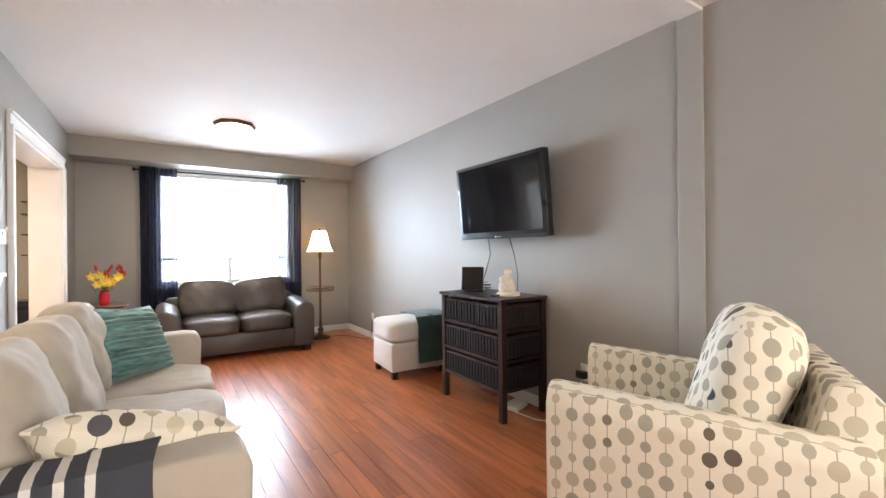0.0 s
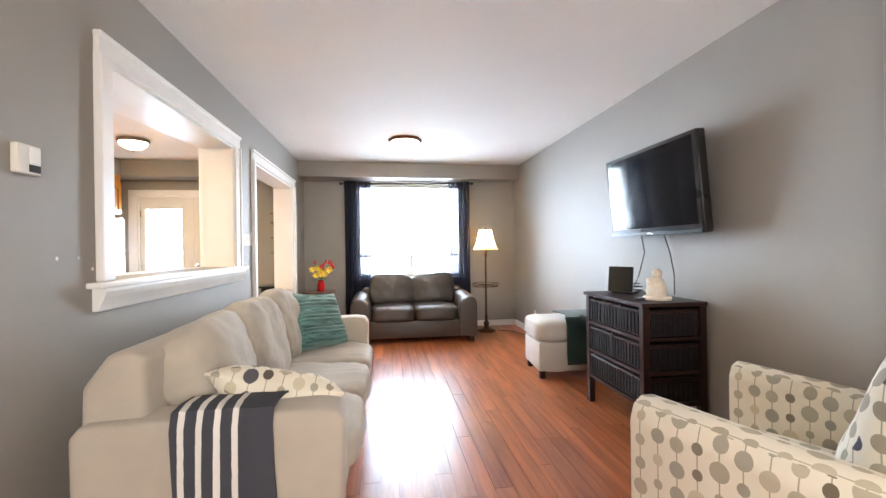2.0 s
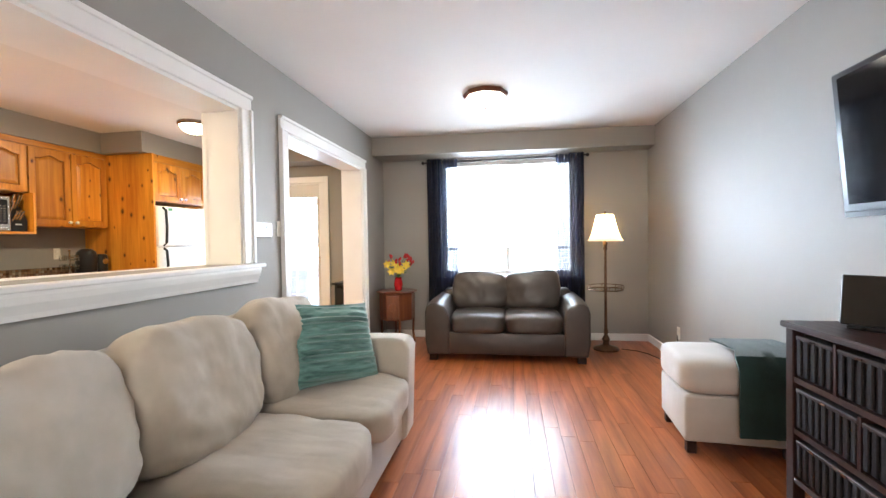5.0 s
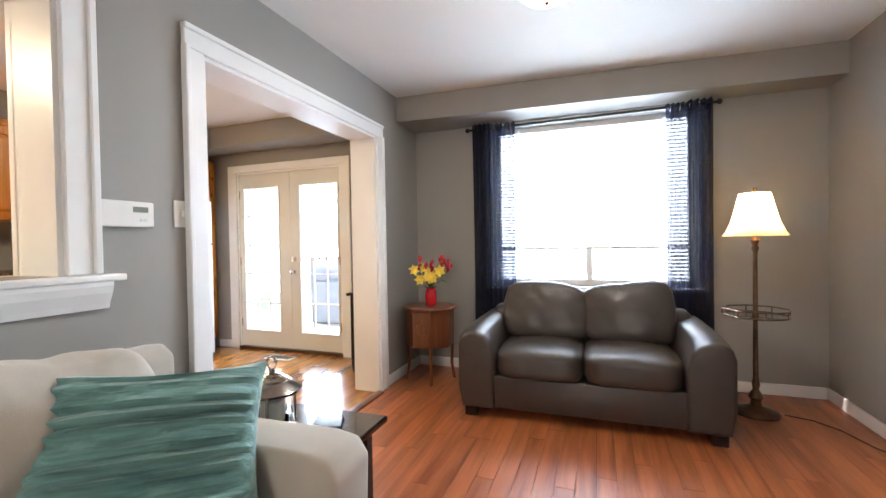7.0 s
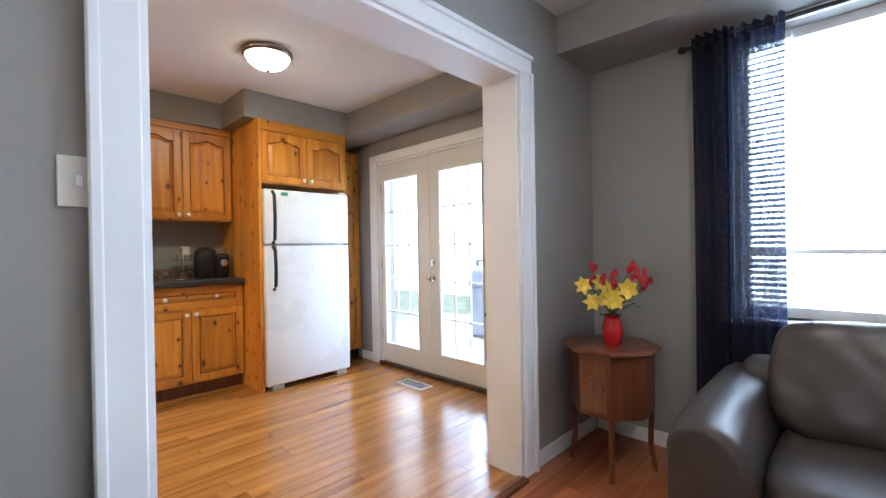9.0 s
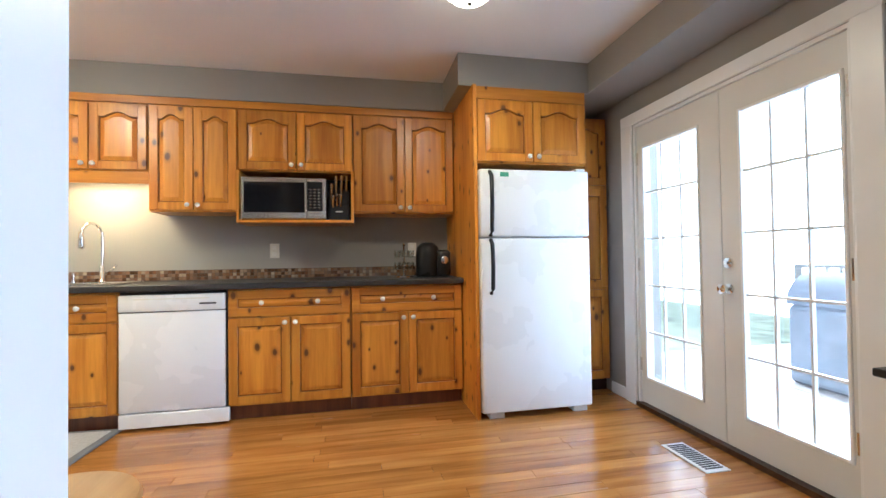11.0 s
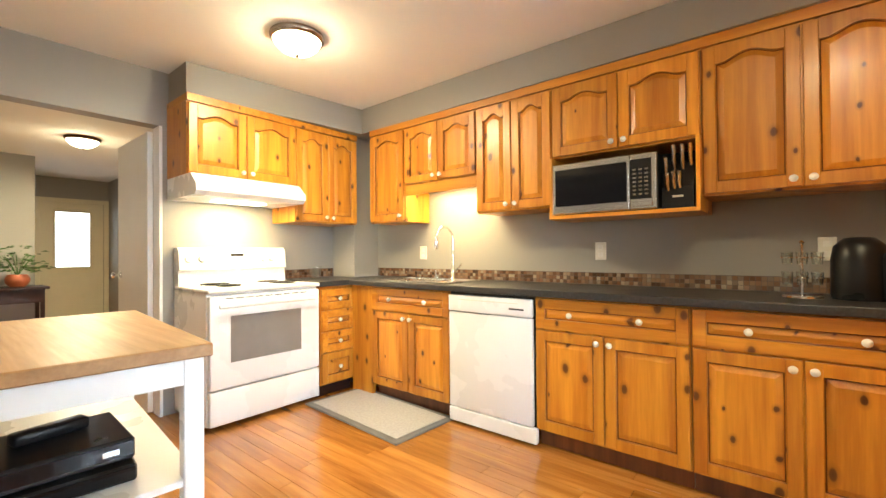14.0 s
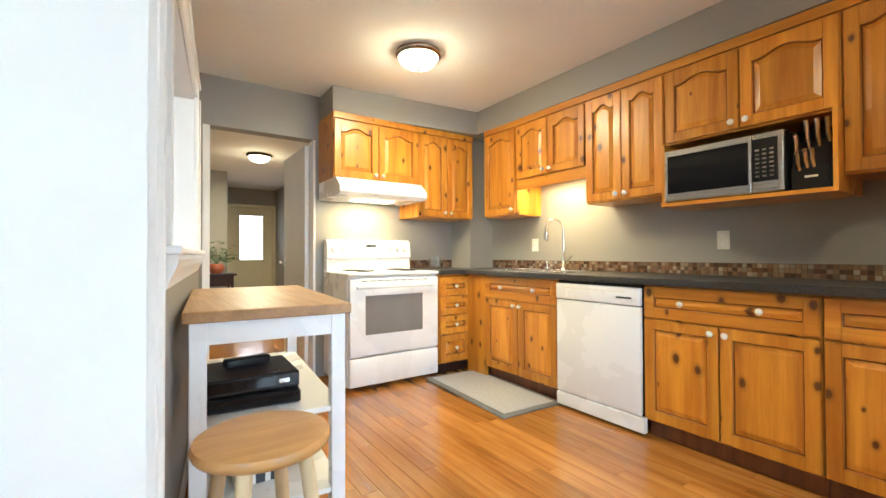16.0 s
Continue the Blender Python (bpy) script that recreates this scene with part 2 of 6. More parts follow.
GREY = mat_plain("grey_wall_paint", (0.29, 0.272, 0.247), 0.58, vary=0.03, scale=1.2, grain=240, bmp=0.12)
WHITE = mat_plain("white_gloss_trim", (0.80, 0.79, 0.77), 0.32, vary=0.03, scale=3, grain=90, bmp=0.05)
CEILM = mat_plain("ceiling_paint", (0.77, 0.755, 0.725), 0.85, vary=0.02, scale=1.5, grain=300, bmp=0.2)
LAM = mat_wood("red_oak_laminate", (0.19, 0.045, 0.014), (0.50, 0.165, 0.060), 1, 0.32, 0.24, 0.62, 0.18, coat_rough=0.2, line=0.4)
OAK = mat_wood("honey_oak_strip", (0.25, 0.083, 0.013), (0.55, 0.245, 0.053), 1, 0.24, 0.28, 0.6, 0.55, coat_rough=0.14)
PINE = mat_wood("knotty_pine", (0.45, 0.142, 0.010), (0.76, 0.340, 0.036), 2, 0.36, 0.30, 0.6, 0.15, True, 0.2, 0.6)
PINEH = mat_wood("knotty_pine_rail", (0.45, 0.142, 0.010), (0.74, 0.33, 0.035), 1, 0.36, 0.26, 0.6, 0.15, True, 0.2, 0.6)
# darker pine that puts the shade of the panel grooves into the colour
PINED = mat_wood("shaded_pine_groove", (0.17, 0.045, 0.005), (0.30, 0.090, 0.011), 2, 0.45, 0.1, 0.6)
BLOCK = mat_wood("butcher_block", (0.30, 0.15, 0.05), (0.48, 0.27, 0.11), 1, 0.45, 0.1, 0.8)
STOOLW = mat_wood("varnished_beech", (0.40, 0.20, 0.06), (0.60, 0.34, 0.13), 0, 0.35, 0.1, 0.6, 0.2)
RAWW = mat_wood("pale_birch", (0.55, 0.40, 0.22), (0.72, 0.56, 0.34), 2, 0.5, 0.1, 0.6)
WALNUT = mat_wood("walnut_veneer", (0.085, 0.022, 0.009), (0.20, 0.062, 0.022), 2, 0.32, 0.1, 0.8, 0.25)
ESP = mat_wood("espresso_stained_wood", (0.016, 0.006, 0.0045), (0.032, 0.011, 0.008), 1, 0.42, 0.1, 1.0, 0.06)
ESPG = mat_wood("polished_espresso_top", (0.010, 0.005, 0.004), (0.018, 0.008, 0.006), 1, 0.14, 0.1, 1.0, 0.5, coat_rough=0.06)
DECKW = mat_wood("deck_board", (0.62, 0.56, 0.50), (0.76, 0.71, 0.66), 0, 0.8, 0.2)
WICKER = mat_plain("dark_wicker", (0.012, 0.009, 0.010), 0.8, vary=0.5, scale=60, grain=140, bmp=0.8)
LEATHER = mat_plain("taupe_leather", (0.046, 0.036, 0.030), 0.40, vary=0.12, scale=9, grain=260, bmp=0.25, space="object")
BEIGE = mat_fabric("beige_microfibre", (0.45, 0.40, 0.33), 0.10, 0.92, 420, 0.55, 0.8)
BEIGES = mat_fabric("beige_upholstery", (0.45, 0.40, 0.33), 0.06)
OTTO = mat_fabric("light_grey_upholstery", (0.50, 0.47, 0.44), 0.06)
DOTS, STRIPE, TEAL = mat_dots("dotted_print_cloth"), mat_stripes("striped_knit"), mat_ruffle("teal_ruffled_cloth")
DGREEN = mat_fabric("bottle_green_throw", (0.012, 0.04, 0.038), 0.3, 0.95, 200, 0.6)
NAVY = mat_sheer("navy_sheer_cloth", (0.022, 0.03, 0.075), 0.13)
# same navy cloth, darker and denser, to imitate shade in the gathered folds
NAVYD = mat_sheer("navy_cloth_fold_shade", (0.014, 0.019, 0.046), 0.10)
BLACK = mat_plain("black_plastic", (0.012, 0.012, 0.013), 0.3, vary=0.1, bmp=0.03)
SCREEN = mat_plain("dark_glossy_screen", (0.006, 0.006, 0.008), 0.09, vary=0.05, bmp=0.0)
IRON = mat_plain("black_wrought_iron", (0.015, 0.012, 0.011), 0.45, 0.3, bmp=0.2)
BRONZE = mat_plain("antique_bronze", (0.10, 0.055, 0.03), 0.35, 0.8, vary=0.3, scale=20)
PEWTER = mat_plain("brushed_pewter", (0.34, 0.30, 0.25), 0.22, 1.0, vary=0.2, scale=14)
STEEL = mat_plain("stainless_steel", (0.60, 0.59, 0.57), 0.26, 1.0, vary=0.05, scale=3)
CHROME = mat_plain("chrome", (0.75, 0.74, 0.72), 0.12, 1.0, vary=0.02, bmp=0)
ENAMEL = mat_plain("white_appliance_enamel", (0.80, 0.80, 0.80), 0.28, vary=0.02, scale=3, grain=500, bmp=0.06)
KNOBW = mat_plain("white_ceramic", (0.82, 0.80, 0.76), 0.2, vary=0.02, bmp=0)
PLATE = mat_plain("ivory_plastic", (0.72, 0.69, 0.62), 0.4, vary=0.03, bmp=0)
COUNTER = mat_plain("charcoal_laminate_top", (0.030, 0.029, 0.031), 0.38, vary=0.4, scale=90, grain=300, bmp=0.05)
OVEN = mat_plain("grey_oven_glass", (0.20, 0.19, 0.18), 0.10, vary=0.05, bmp=0)
MAT = mat_plain("grey_mat_foam", (0.42, 0.41, 0.40), 0.75, vary=0.12, scale=60, grain=200, bmp=0.4)
MATE = mat_plain("dark_grey_mat_edge", (0.16, 0.155, 0.15), 0.7, bmp=0.3)
GLASS = mat_glass("window_glass")
TUMBLER = mat_glass("drinking_glass", (0.95, 0.97, 0.96), 0.02)
DOME = mat_emit("lit_opal_glass", (1.0, 0.86, 0.58), 11.0)
DOMEL = mat_emit("lit_opal_glass_pale", (1.0, 0.92, 0.78), 11.0)
SHADE = mat_shade("cream_linen_shade", (0.78, 0.62, 0.38))
RED = mat_plain("red_glaze", (0.42, 0.008, 0.012), 0.15, vary=0.1, bmp=0)
PETR = mat_plain("red_petal", (0.40, 0.01, 0.015), 0.6, vary=0.2, scale=40, bmp=0)
PETY = mat_plain("yellow_petal", (0.75, 0.55, 0.06), 0.6, vary=0.2, scale=40, bmp=0)
LEAF = mat_plain("green_leaf", (0.06, 0.14, 0.03), 0.5, vary=0.35, scale=30, bmp=0.1)
TERRA = mat_plain("terracotta", (0.35, 0.09, 0.035), 0.45, vary=0.15)
IVORY = mat_plain("ivory_resin", (0.72, 0.63, 0.52), 0.6, vary=0.1, scale=30, grain=90, bmp=0.3)
CORD = mat_plain("black_cable", (0.015, 0.015, 0.015), 0.5, bmp=0)
CORDW = mat_plain("white_cable", (0.7, 0.68, 0.64), 0.5, bmp=0)
WAX = mat_plain("candle_wax", (0.78, 0.72, 0.60), 0.5, vary=0.05)
DOORW = mat_plain("greyed_white_door_paint", (0.66, 0.64, 0.60), 0.38, vary=0.03, scale=3, bmp=0.05)
DOORY = mat_plain("cream_door_paint", (0.62, 0.56, 0.40), 0.4, vary=0.04, scale=3, bmp=0.05)
GROUT = mat_plain("dark_grout", (0.10, 0.075, 0.06), 0.8, bmp=0.2)
GRASS = mat_plain("lawn", (0.30, 0.33, 0.22), 0.9, vary=0.4, scale=3, grain=40, bmp=0.5)
# barbecue colour lifted to grey-blue, imitating overexposure and glare on the door glass
COVER = mat_plain("glare_paled_cover", (0.36, 0.40, 0.46), 0.7, vary=0.1)
for _m in (BLACK, SCREEN, WICKER, ESP):
    _m.node_tree.nodes["Principled BSDF"].inputs["Specular IOR Level"].default_value = 0.28
SUBF = mat_plain("dark_subfloor", (0.03, 0.015, 0.008), 0.8, bmp=0)


def mat_tile():
    m, nt, p = nodes("mosaic_glass_stone")
    r = nt.nodes.new("ShaderNodeObjectInfo").outputs["Random"]
    g = nt.nodes.new("ShaderNodeNewGeometry").outputs["Random Per Island"]
    f = mth(nt, "FRACT", mth(nt, "ADD", r, g))
    c = ramp(nt, f, [(0.0, (0.05, 0.028, 0.018)), (0.3, (0.16, 0.075, 0.04)), (0.55, (0.24, 0.15, 0.09)), (0.75, (0.10, 0.06, 0.045)), (0.9, (0.36, 0.29, 0.21)), (1.0, (0.20, 0.09, 0.05))])
    link(nt, c, p.inputs["Base Color"])
    p.inputs["Roughness"].default_value = 0.18
    return m


TILE = mat_tile()


# ---- mesh helpers ----
def bx(bm, x0, y0, z0, x1, y1, z1, bevel=0.0, seg=1):
    m = Matrix.LocRotScale(((x0 + x1) / 2, (y0 + y1) / 2, (z0 + z1) / 2), None, (abs(x1 - x0), abs(y1 - y0), abs(z1 - z0)))
    r = bmesh.ops.create_cube(bm, size=1, matrix=m)
    if bevel:
        es = list({e for v in r["verts"] for e in v.link_edges})
        bmesh.ops.bevel(bm, geom=es, offset=bevel, segments=seg, profile=0.5, affect="EDGES")
    return bm


def box(x0, y0, z0, x1, y1, z1, bevel=0.0, seg=1):
    return bx(bmesh.new(), x0, y0, z0, x1, y1, z1, bevel, seg)


def lathe(bm, prof, n=24, cx=0.0, cy=0.0, cz=0.0, phase=0.0):
    rings = []
    for r, z in prof:
        rings.append([bm.verts.new((cx + max(r, 1e-4) * math.cos(phase + 2 * math.pi * k / n), cy + max(r, 1e-4) * math.sin(phase + 2 * math.pi * k / n), cz + z)) for k in range(n)])
    for a, b in zip(rings, rings[1:]):
        for k in range(n):
            bm.faces.new((a[k], a[(k + 1) % n], b[(k + 1) % n], b[k]))
    if prof[0][0] > 0.002:
        bm.faces.new(rings[0][::-1])
    if prof[-1][0] > 0.002:
        bm.faces.new(rings[-1])
    return bm


def tube(bm, pts, r, n=8, closed=False):
    pts = [Vector(p) for p in pts]
    rings = []
    cnt = len(pts)
    for i, p in enumerate(pts):
        a = pts[i - 1] if (i or closed) else p
        b = pts[(i + 1) % cnt] if (i < cnt - 1 or closed) else p
        d = (b - a).normalized()
        s = d.orthogonal().normalized() if abs(d.z) > 0.95 else d.cross(Vector((0, 0, 1))).normalized()
        u = s.cross(d).normalized()
        rings.append([bm.verts.new(p + r * (math.cos(2 * math.pi * k / n) * s + math.sin(2 * math.pi * k / n) * u)) for k in range(n)])
    pairs = list(zip(rings, rings[1:])) + ([(rings[-1], rings[0])] if closed else [])
    for a, b in pairs:
        for k in range(n):
            bm.faces.new((a[k], a[(k + 1) % n], b[(k + 1) % n], b[k]))
    if not closed:
        bm.faces.new(rings[0][::-1])
        bm.faces.new(rings[-1])
    bmesh.ops.recalc_face_normals(bm, faces=bm.faces[:])
    return bm


def cushion(cx, cy, cz, sx, sy, sz, sharp=4.0, cuts=12, lump=0.012, freq=5.0, seed=0.0, sag=0.0):
    """A stuffed cushion: a rounded block with plump faces and soft creases."""
    bm = bmesh.new()
    bmesh.ops.create_cube(bm, size=2)
    bmesh.ops.subdivide_edges(bm, edges=bm.edges[:], cuts=cuts, use_grid_fill=True)
    for v in bm.verts:
        q = v.co
        n = (abs(q.x) ** sharp + abs(q.y) ** sharp + abs(q.z) ** sharp) ** (1 / sharp)
        q = q / n
        p = Vector((q.x * sx / 2, q.y * sy / 2, q.z * sz / 2))
        w = noise.noise(p * freq + Vector((seed, seed * 1.7, 3))) * lump + noise.noise(p * freq * 3.1 + Vector((seed, 7, 1))) * lump * 0.35
        p += q.normalized() * w
        p.z -= sag * q.x * q.x * (q.z > 0)
        v.co = p + Vector((cx, cy, cz))
    return bm


def pillow(w, h, t, cuts=14, lump=0.008, seed=0.0, ruffle=0.0):
    """A throw pillow in its local xy plane, pinched at the corners."""
    bm = bmesh.new()
    bmesh.ops.create_cube(bm, size=2)
    bmesh.ops.subdivide_edges(bm, edges=bm.edges[:], cuts=cuts, use_grid_fill=True)
    for v in bm.verts:
        x, y, z = v.co
        f = max(0.0, (1 - x ** 4)) ** 0.5 * max(0.0, (1 - y ** 4)) ** 0.5
        pin = 1 - 0.06 * (x * x * (1 - y * y) + y * y * (1 - x * x)) * 1.6
        zz = z * (0.06 + 0.94 * f) * t / 2
        p = Vector((x * pin * w / 2, y * pin * h / 2, zz))
        p.z += noise.noise(Vector((x * 3 + seed, y * 3, z))) * lump
        if ruffle:
            p.z += math.copysign(ruffle, z) * f * (0.5 + 0.5 * math.sin(y * 42 + 1.5 * noise.noise(Vector((x * 4, y * 6, seed)))))
        v.co = p
    return bm


def link_bm(name, bm, material, smooth=False):
    me = bpy.data.meshes.new(name)
    bm.to_mesh(me)
    bm.free()
    if material:
        me.materials.append(material)
    if smooth:
        me.polygons.foreach_set("use_smooth", [True] * len(me.polygons))
        me.set_sharp_from_angle(angle=radians(48))
    return new(name, me)


def part(name, bm, material, parent, label="", smooth=False, m=None):
    ob = link_bm(name, bm, material, smooth)
    ob.parent = parent
    if m is not None:
        ob.matrix_basis = m
    return tagged(ob, label)


def thing(name, label, category, m=None, group=""):
    ob = new(name)
    ob.empty_display_size = 0.1
    if m is not None:
        ob.matrix_basis = m
    return tagged(ob, label, category, group)


def solo(name, bm, material, label, category, smooth=False, m=None, group=""):
    ob = link_bm(name, bm, material, smooth)
    if m is not None:
        ob.matrix_basis = m
    return tagged(ob, label, category, group)


def struct(name, bm, material, label="", category="", smooth=False):
    return tagged(link_bm(name, bm, material, smooth), label, category, kind="structure")


def extrude_poly(bm, pts2, axis, a, b):
    """A prism: the outline in the two other axes, from a to b along an axis."""
    def at(p, w):
        q = list(p)
        q.insert(axis, w)
        return q
    va = [bm.verts.new(at(p, a)) for p in pts2]
    vb = [bm.verts.new(at(p, b)) for p in pts2]
    n = len(pts2)
    for k in range(n):
        bm.faces.new((va[k], va[(k + 1) % n], vb[(k + 1) % n], vb[k]))
    bm.faces.new(va[::-1])
    bm.faces.new(vb)
    bmesh.ops.recalc_face_normals(bm, faces=bm.faces[:])
    return bm


# ---- structure ----
def wall_y(name, xa, xb, openings, y_from, y_to, z1=CEIL, material=GREY):
    """A wall along y between two x faces, with openings (y0, y1, z0, z1)."""
    bm = bmesh.new()
    y = y_from
    for a, b, c, d in sorted(openings):
        bx(bm, xa, y, 0, xb, a, z1)
        if c > 0:
            bx(bm, xa, a, 0, xb, b, c)
        if d < z1:
            bx(bm, xa, a, d, xb, b, z1)
        y = b
    bx(bm, xa, y, 0, xb, y_to, z1)
    return struct(name, bm, material)


def wall_x(name, ya, yb, openings, x_from, x_to, z1=CEIL, material=GREY):
    bm = bmesh.new()
    x = x_from
    for a, b, c, d in sorted(openings):
        bx(bm, x, ya, 0, a, yb, z1)
        if c > 0:
            bx(bm, a, ya, 0, b, yb, c)
        if d < z1:
            bx(bm, a, ya, d, b, yb, z1)
        x = b
    bx(bm, x, ya, 0, x_to, yb, z1)
    return struct(name, bm, material)


PT = (2.04, 3.56, 1.085, 2.028)     # pass-through opening
DR = (4.095, 5.65, 0.0, 2.015)      # doorway opening
HALLX = (-1.72, -0.862, 2.055)       # hall opening
wall_y("wall_partition", KX1, LX0, [PT, DR], LY0, LY1)
wall_y("wall_east", LX1, LX1 + 0.15, [], LY0 - 0.15, LY1 + 0.2)
wall_x("wall_north", LY1, LY1 + 0.2, [(FD[0], FD[1], 0.0, FD[2]), WIN], KX0 - 0.15, LX1)
wall_x("wall_south_living", LY0 - 0.15, LY0, [(0.3, 2.3, 0.75, 2.2)], LX0, LX1)
w2 = tagged(new("window_2"), "plain front window behind the walk", "window", kind="structure")
for q in ((0.3, 0.75, 0.35, 2.2), (2.25, 0.75, 2.3, 2.2), (0.35, 0.75, 2.25, 0.8), (0.35, 2.15, 2.25, 2.2)):
    part("window_frame", box(q[0], LY0 - 0.1, q[1], q[2], LY0 - 0.05, q[3]), WHITE, w2)
wall_y("wall_west", KX0 - 0.15, KX0, [], KY0 - 0.12, LY1)
wall_x("wall_range", KY0 - 0.12, KY0, [(HALLX[0], HALLX[1], 0.0, HALLX[2])], KX0, KX1)
wall_y("wall_hall_west", -2.85, -2.70, [(-0.6, 0.2, 0.0, 2.03)], -4.5, KY0 - 0.12)
wall_x("wall_hall_end", -4.65, -4.5, [(-2.63, -1.81, 0.0, 2.03)], -2.85, LX0)
struct("wall_hall_nib", box(-1.55, -4.5, 0, -0.5, -2.75, CEIL), GREY)
wall_y("wall_hall_east", KX1, LX0, [], -4.5, LY0)
struct("wall_closet", box(-3.4, -0.8, 0, -3.3, 0.4, CEIL), GREY)
struct("ceiling", box(KX0 - 0.15, -4.65, CEIL, LX1 + 0.15, LY1 + 0.2, CEIL + 0.15), CEILM)
struct("ceiling_bulkhead_living", extrude_poly(bmesh.new(), [(LX0, 6.04), (LX1, 6.19), (LX1, LY1), (LX0, LY1)], 2, SOF, CEIL - 0.003), GREY)
struct("ceiling_bulkhead_doors", box(KX0, 6.128, SOF, KX1, LY1, CEIL - 0.003), GREY)
struct("ceiling_bulkhead_cabinets", extrude_poly(bmesh.new(), [(KX0, 1.842), (-3.150, 1.838), (-3.118, 5.175), (KX0, 5.175)], 2, 2.218, CEIL - 0.003), GREY)
struct("ceiling_bulkhead_range", extrude_poly(bmesh.new(), [(KX0, KY0), (-1.76, KY0), (-1.76, 1.705), (-3.150, 1.837), (KX0, 1.841)], 2, 2.218, CEIL - 0.003), GREY)
struct("ceiling_bulkhead_fridge", box(KX0, 5.176, 2.218, -2.61, 6.128, CEIL - 0.003), GREY)
struct("corner_chase", box(KX0, KY0, 0.92, -3.17, 1.70, 2.218), GREY)
struct("wall_pilaster", box(2.812, 1.335, 0, LX1, 1.467, CEIL - 0.018, 0.004), GREY)
struct("ceiling_beam", box(LX0, 1.335, CEIL - 0.018, LX1, 1.467, CEIL, 0.004), CEILM)
struct("subfloor", box(KX0 - 0.15, -4.65, -0.14, LX1 + 0.15, LY1 + 0.2, -0.016), SUBF)


SPLAY = (3.85, -0.84)               # where the splay begins, and how far it reaches at the hall end
SPLAY_TURN = math.degrees(math.atan2(KX1 - SPLAY[1], SPLAY[0] - KY0))


def splay_x(y):
    return KX1 + (SPLAY[1] - KX1) * (SPLAY[0] - y) / (SPLAY[0] - KY0)


def about(px, py, turn):
    """A turn about an upright axis."""
    return pose(px, py, 0) @ pose(0, 0, 0, 0, 0, turn) @ pose(-px, -py, 0)


def splay_wedge():
    """The kitchen side of the partition, which runs askew, with the pass-through cut out of it."""
    bm = bmesh.new()
    for a, b, c, d in ((PT[1], SPLAY[0], 0, CEIL), (PT[0], PT[1], 0, PT[2] - 0.026), (PT[0], PT[1], PT[3], CEIL), (KY0, PT[0], 0, CEIL)):
        pts = [(KX1 - 0.0005, a), (KX1 - 0.0005, b), (splay_x(b) - 0.001, b), (splay_x(a) - 0.001, a)]
        extrude_poly(bm, pts, 2, c, d - 0.002 if d == CEIL else d)
    struct("wall_partition_kitchen", bm, GREY)
    t = tagged(new("pass_through_reveal"), "white painted deep reveal of the pass-through", "trim", kind="structure")
    for y, e in ((PT[0], 1), (PT[1], -1)):
        part("jamb", extrude_poly(bmesh.new(), [(KX1, y), (splay_x(y), y), (splay_x(y), y + e * 0.018), (KX1, y + e * 0.018)], 2, PT[2], PT[3]), WHITE, t)
    part("head", extrude_poly(bmesh.new(), [(KX1, PT[0]), (splay_x(PT[0]), PT[0]), (splay_x(PT[1]), PT[1]), (KX1, PT[1])], 2, PT[3] - 0.018, PT[3] - 0.001), WHITE, t)
    part("stool_board", extrude_poly(bmesh.new(), [(KX1 - 0.05, PT[0]), (splay_x(PT[0]), PT[0]), (splay_x(PT[1]), PT[1]), (KX1 - 0.05, PT[1])], 2, 1.061, 1.0835), WHITE, t)


splay_wedge()


def casing_yz(name, x, out, y0, y1, z0, z1, w=0.098, legs_to=0.0, t=0.022):
    """White moulding round an opening in a wall along y; out: the side it stands proud on."""
    a, b = sorted((x, x + out * t))
    t_ob = tagged(new(name), "white painted wooden casing round the opening", "trim", kind="structure")
    for q0, q1 in ((y0 - w, y0), (y1, y1 + w)):
        bm = box(a, q0, legs_to, b, q1, z1, 0.004)
        e = q0 if q0 < y0 else q1
        k = 1 if e == q0 else -1
        bx(bm, min(x, x + out * (t + 0.012)), min(e - k * 0.002, e + k * 0.022), legs_to + 0.001, max(x, x + out * (t + 0.012)), max(e - k * 0.002, e + k * 0.022), z1 + 0.01, 0.004)
        part("side_moulding", bm, WHITE, t_ob)
    bm = box(a, y0 - w, z1, b, y1 + w, z1 + w, 0.004)
    bx(bm, min(x, x + out * (t + 0.012)), y0 - w - 0.002, z1 + w - 0.022, max(x, x + out * (t + 0.012)), y1 + w + 0.002, z1 + w + 0.002, 0.004)
    part("head_moulding", bm, WHITE, t_ob)
    return t_ob


def jamb_lining(name, y0, y1, z0, z1, sill):
    t_ob = tagged(new(name), "white painted jamb lining of the opening", "trim", kind="structure")
    x0, x1 = KX1 - 0.004, LX0 + 0.004
    part("jamb", box(x0, y0, z0, x1, y0 + 0.018, z1), WHITE, t_ob)
    part("jamb", box(x0, y1 - 0.018, z0, x1, y1, z1), WHITE, t_ob)
    part("head", box(x0, y0 + 0.018, z1 - 0.018, x1, y1 - 0.018, z1), WHITE, t_ob)


for nm, (y0, y1, z0, z1) in (("pass_through", PT), ("doorway", DR)):
    legs = z0 if z0 else 0.0
    casing_yz(nm + "_casing_living", LX0, 1, y0, y1, z0, z1, legs_to=legs)
    ck = casing_yz(nm + "_casing_kitchen", KX1, -1, y0, y1, z0, z1, legs_to=legs)
    if z0:
        ck.matrix_basis = about(KX1, SPLAY[0], -SPLAY_TURN)
    jamb_lining(nm + "_lining", y0, y1, z0, z1, False)
sill = tagged(new("pass_through_sill"), "white moulded sill shelf of the pass-through", "sill", kind="structure")
part("shelf", box(KX1 + 0.001, PT[0] - 0.155, 1.06, LX0 + 0.06, PT[1] + 0.16, 1.084, 0.006, 2), WHITE, sill)
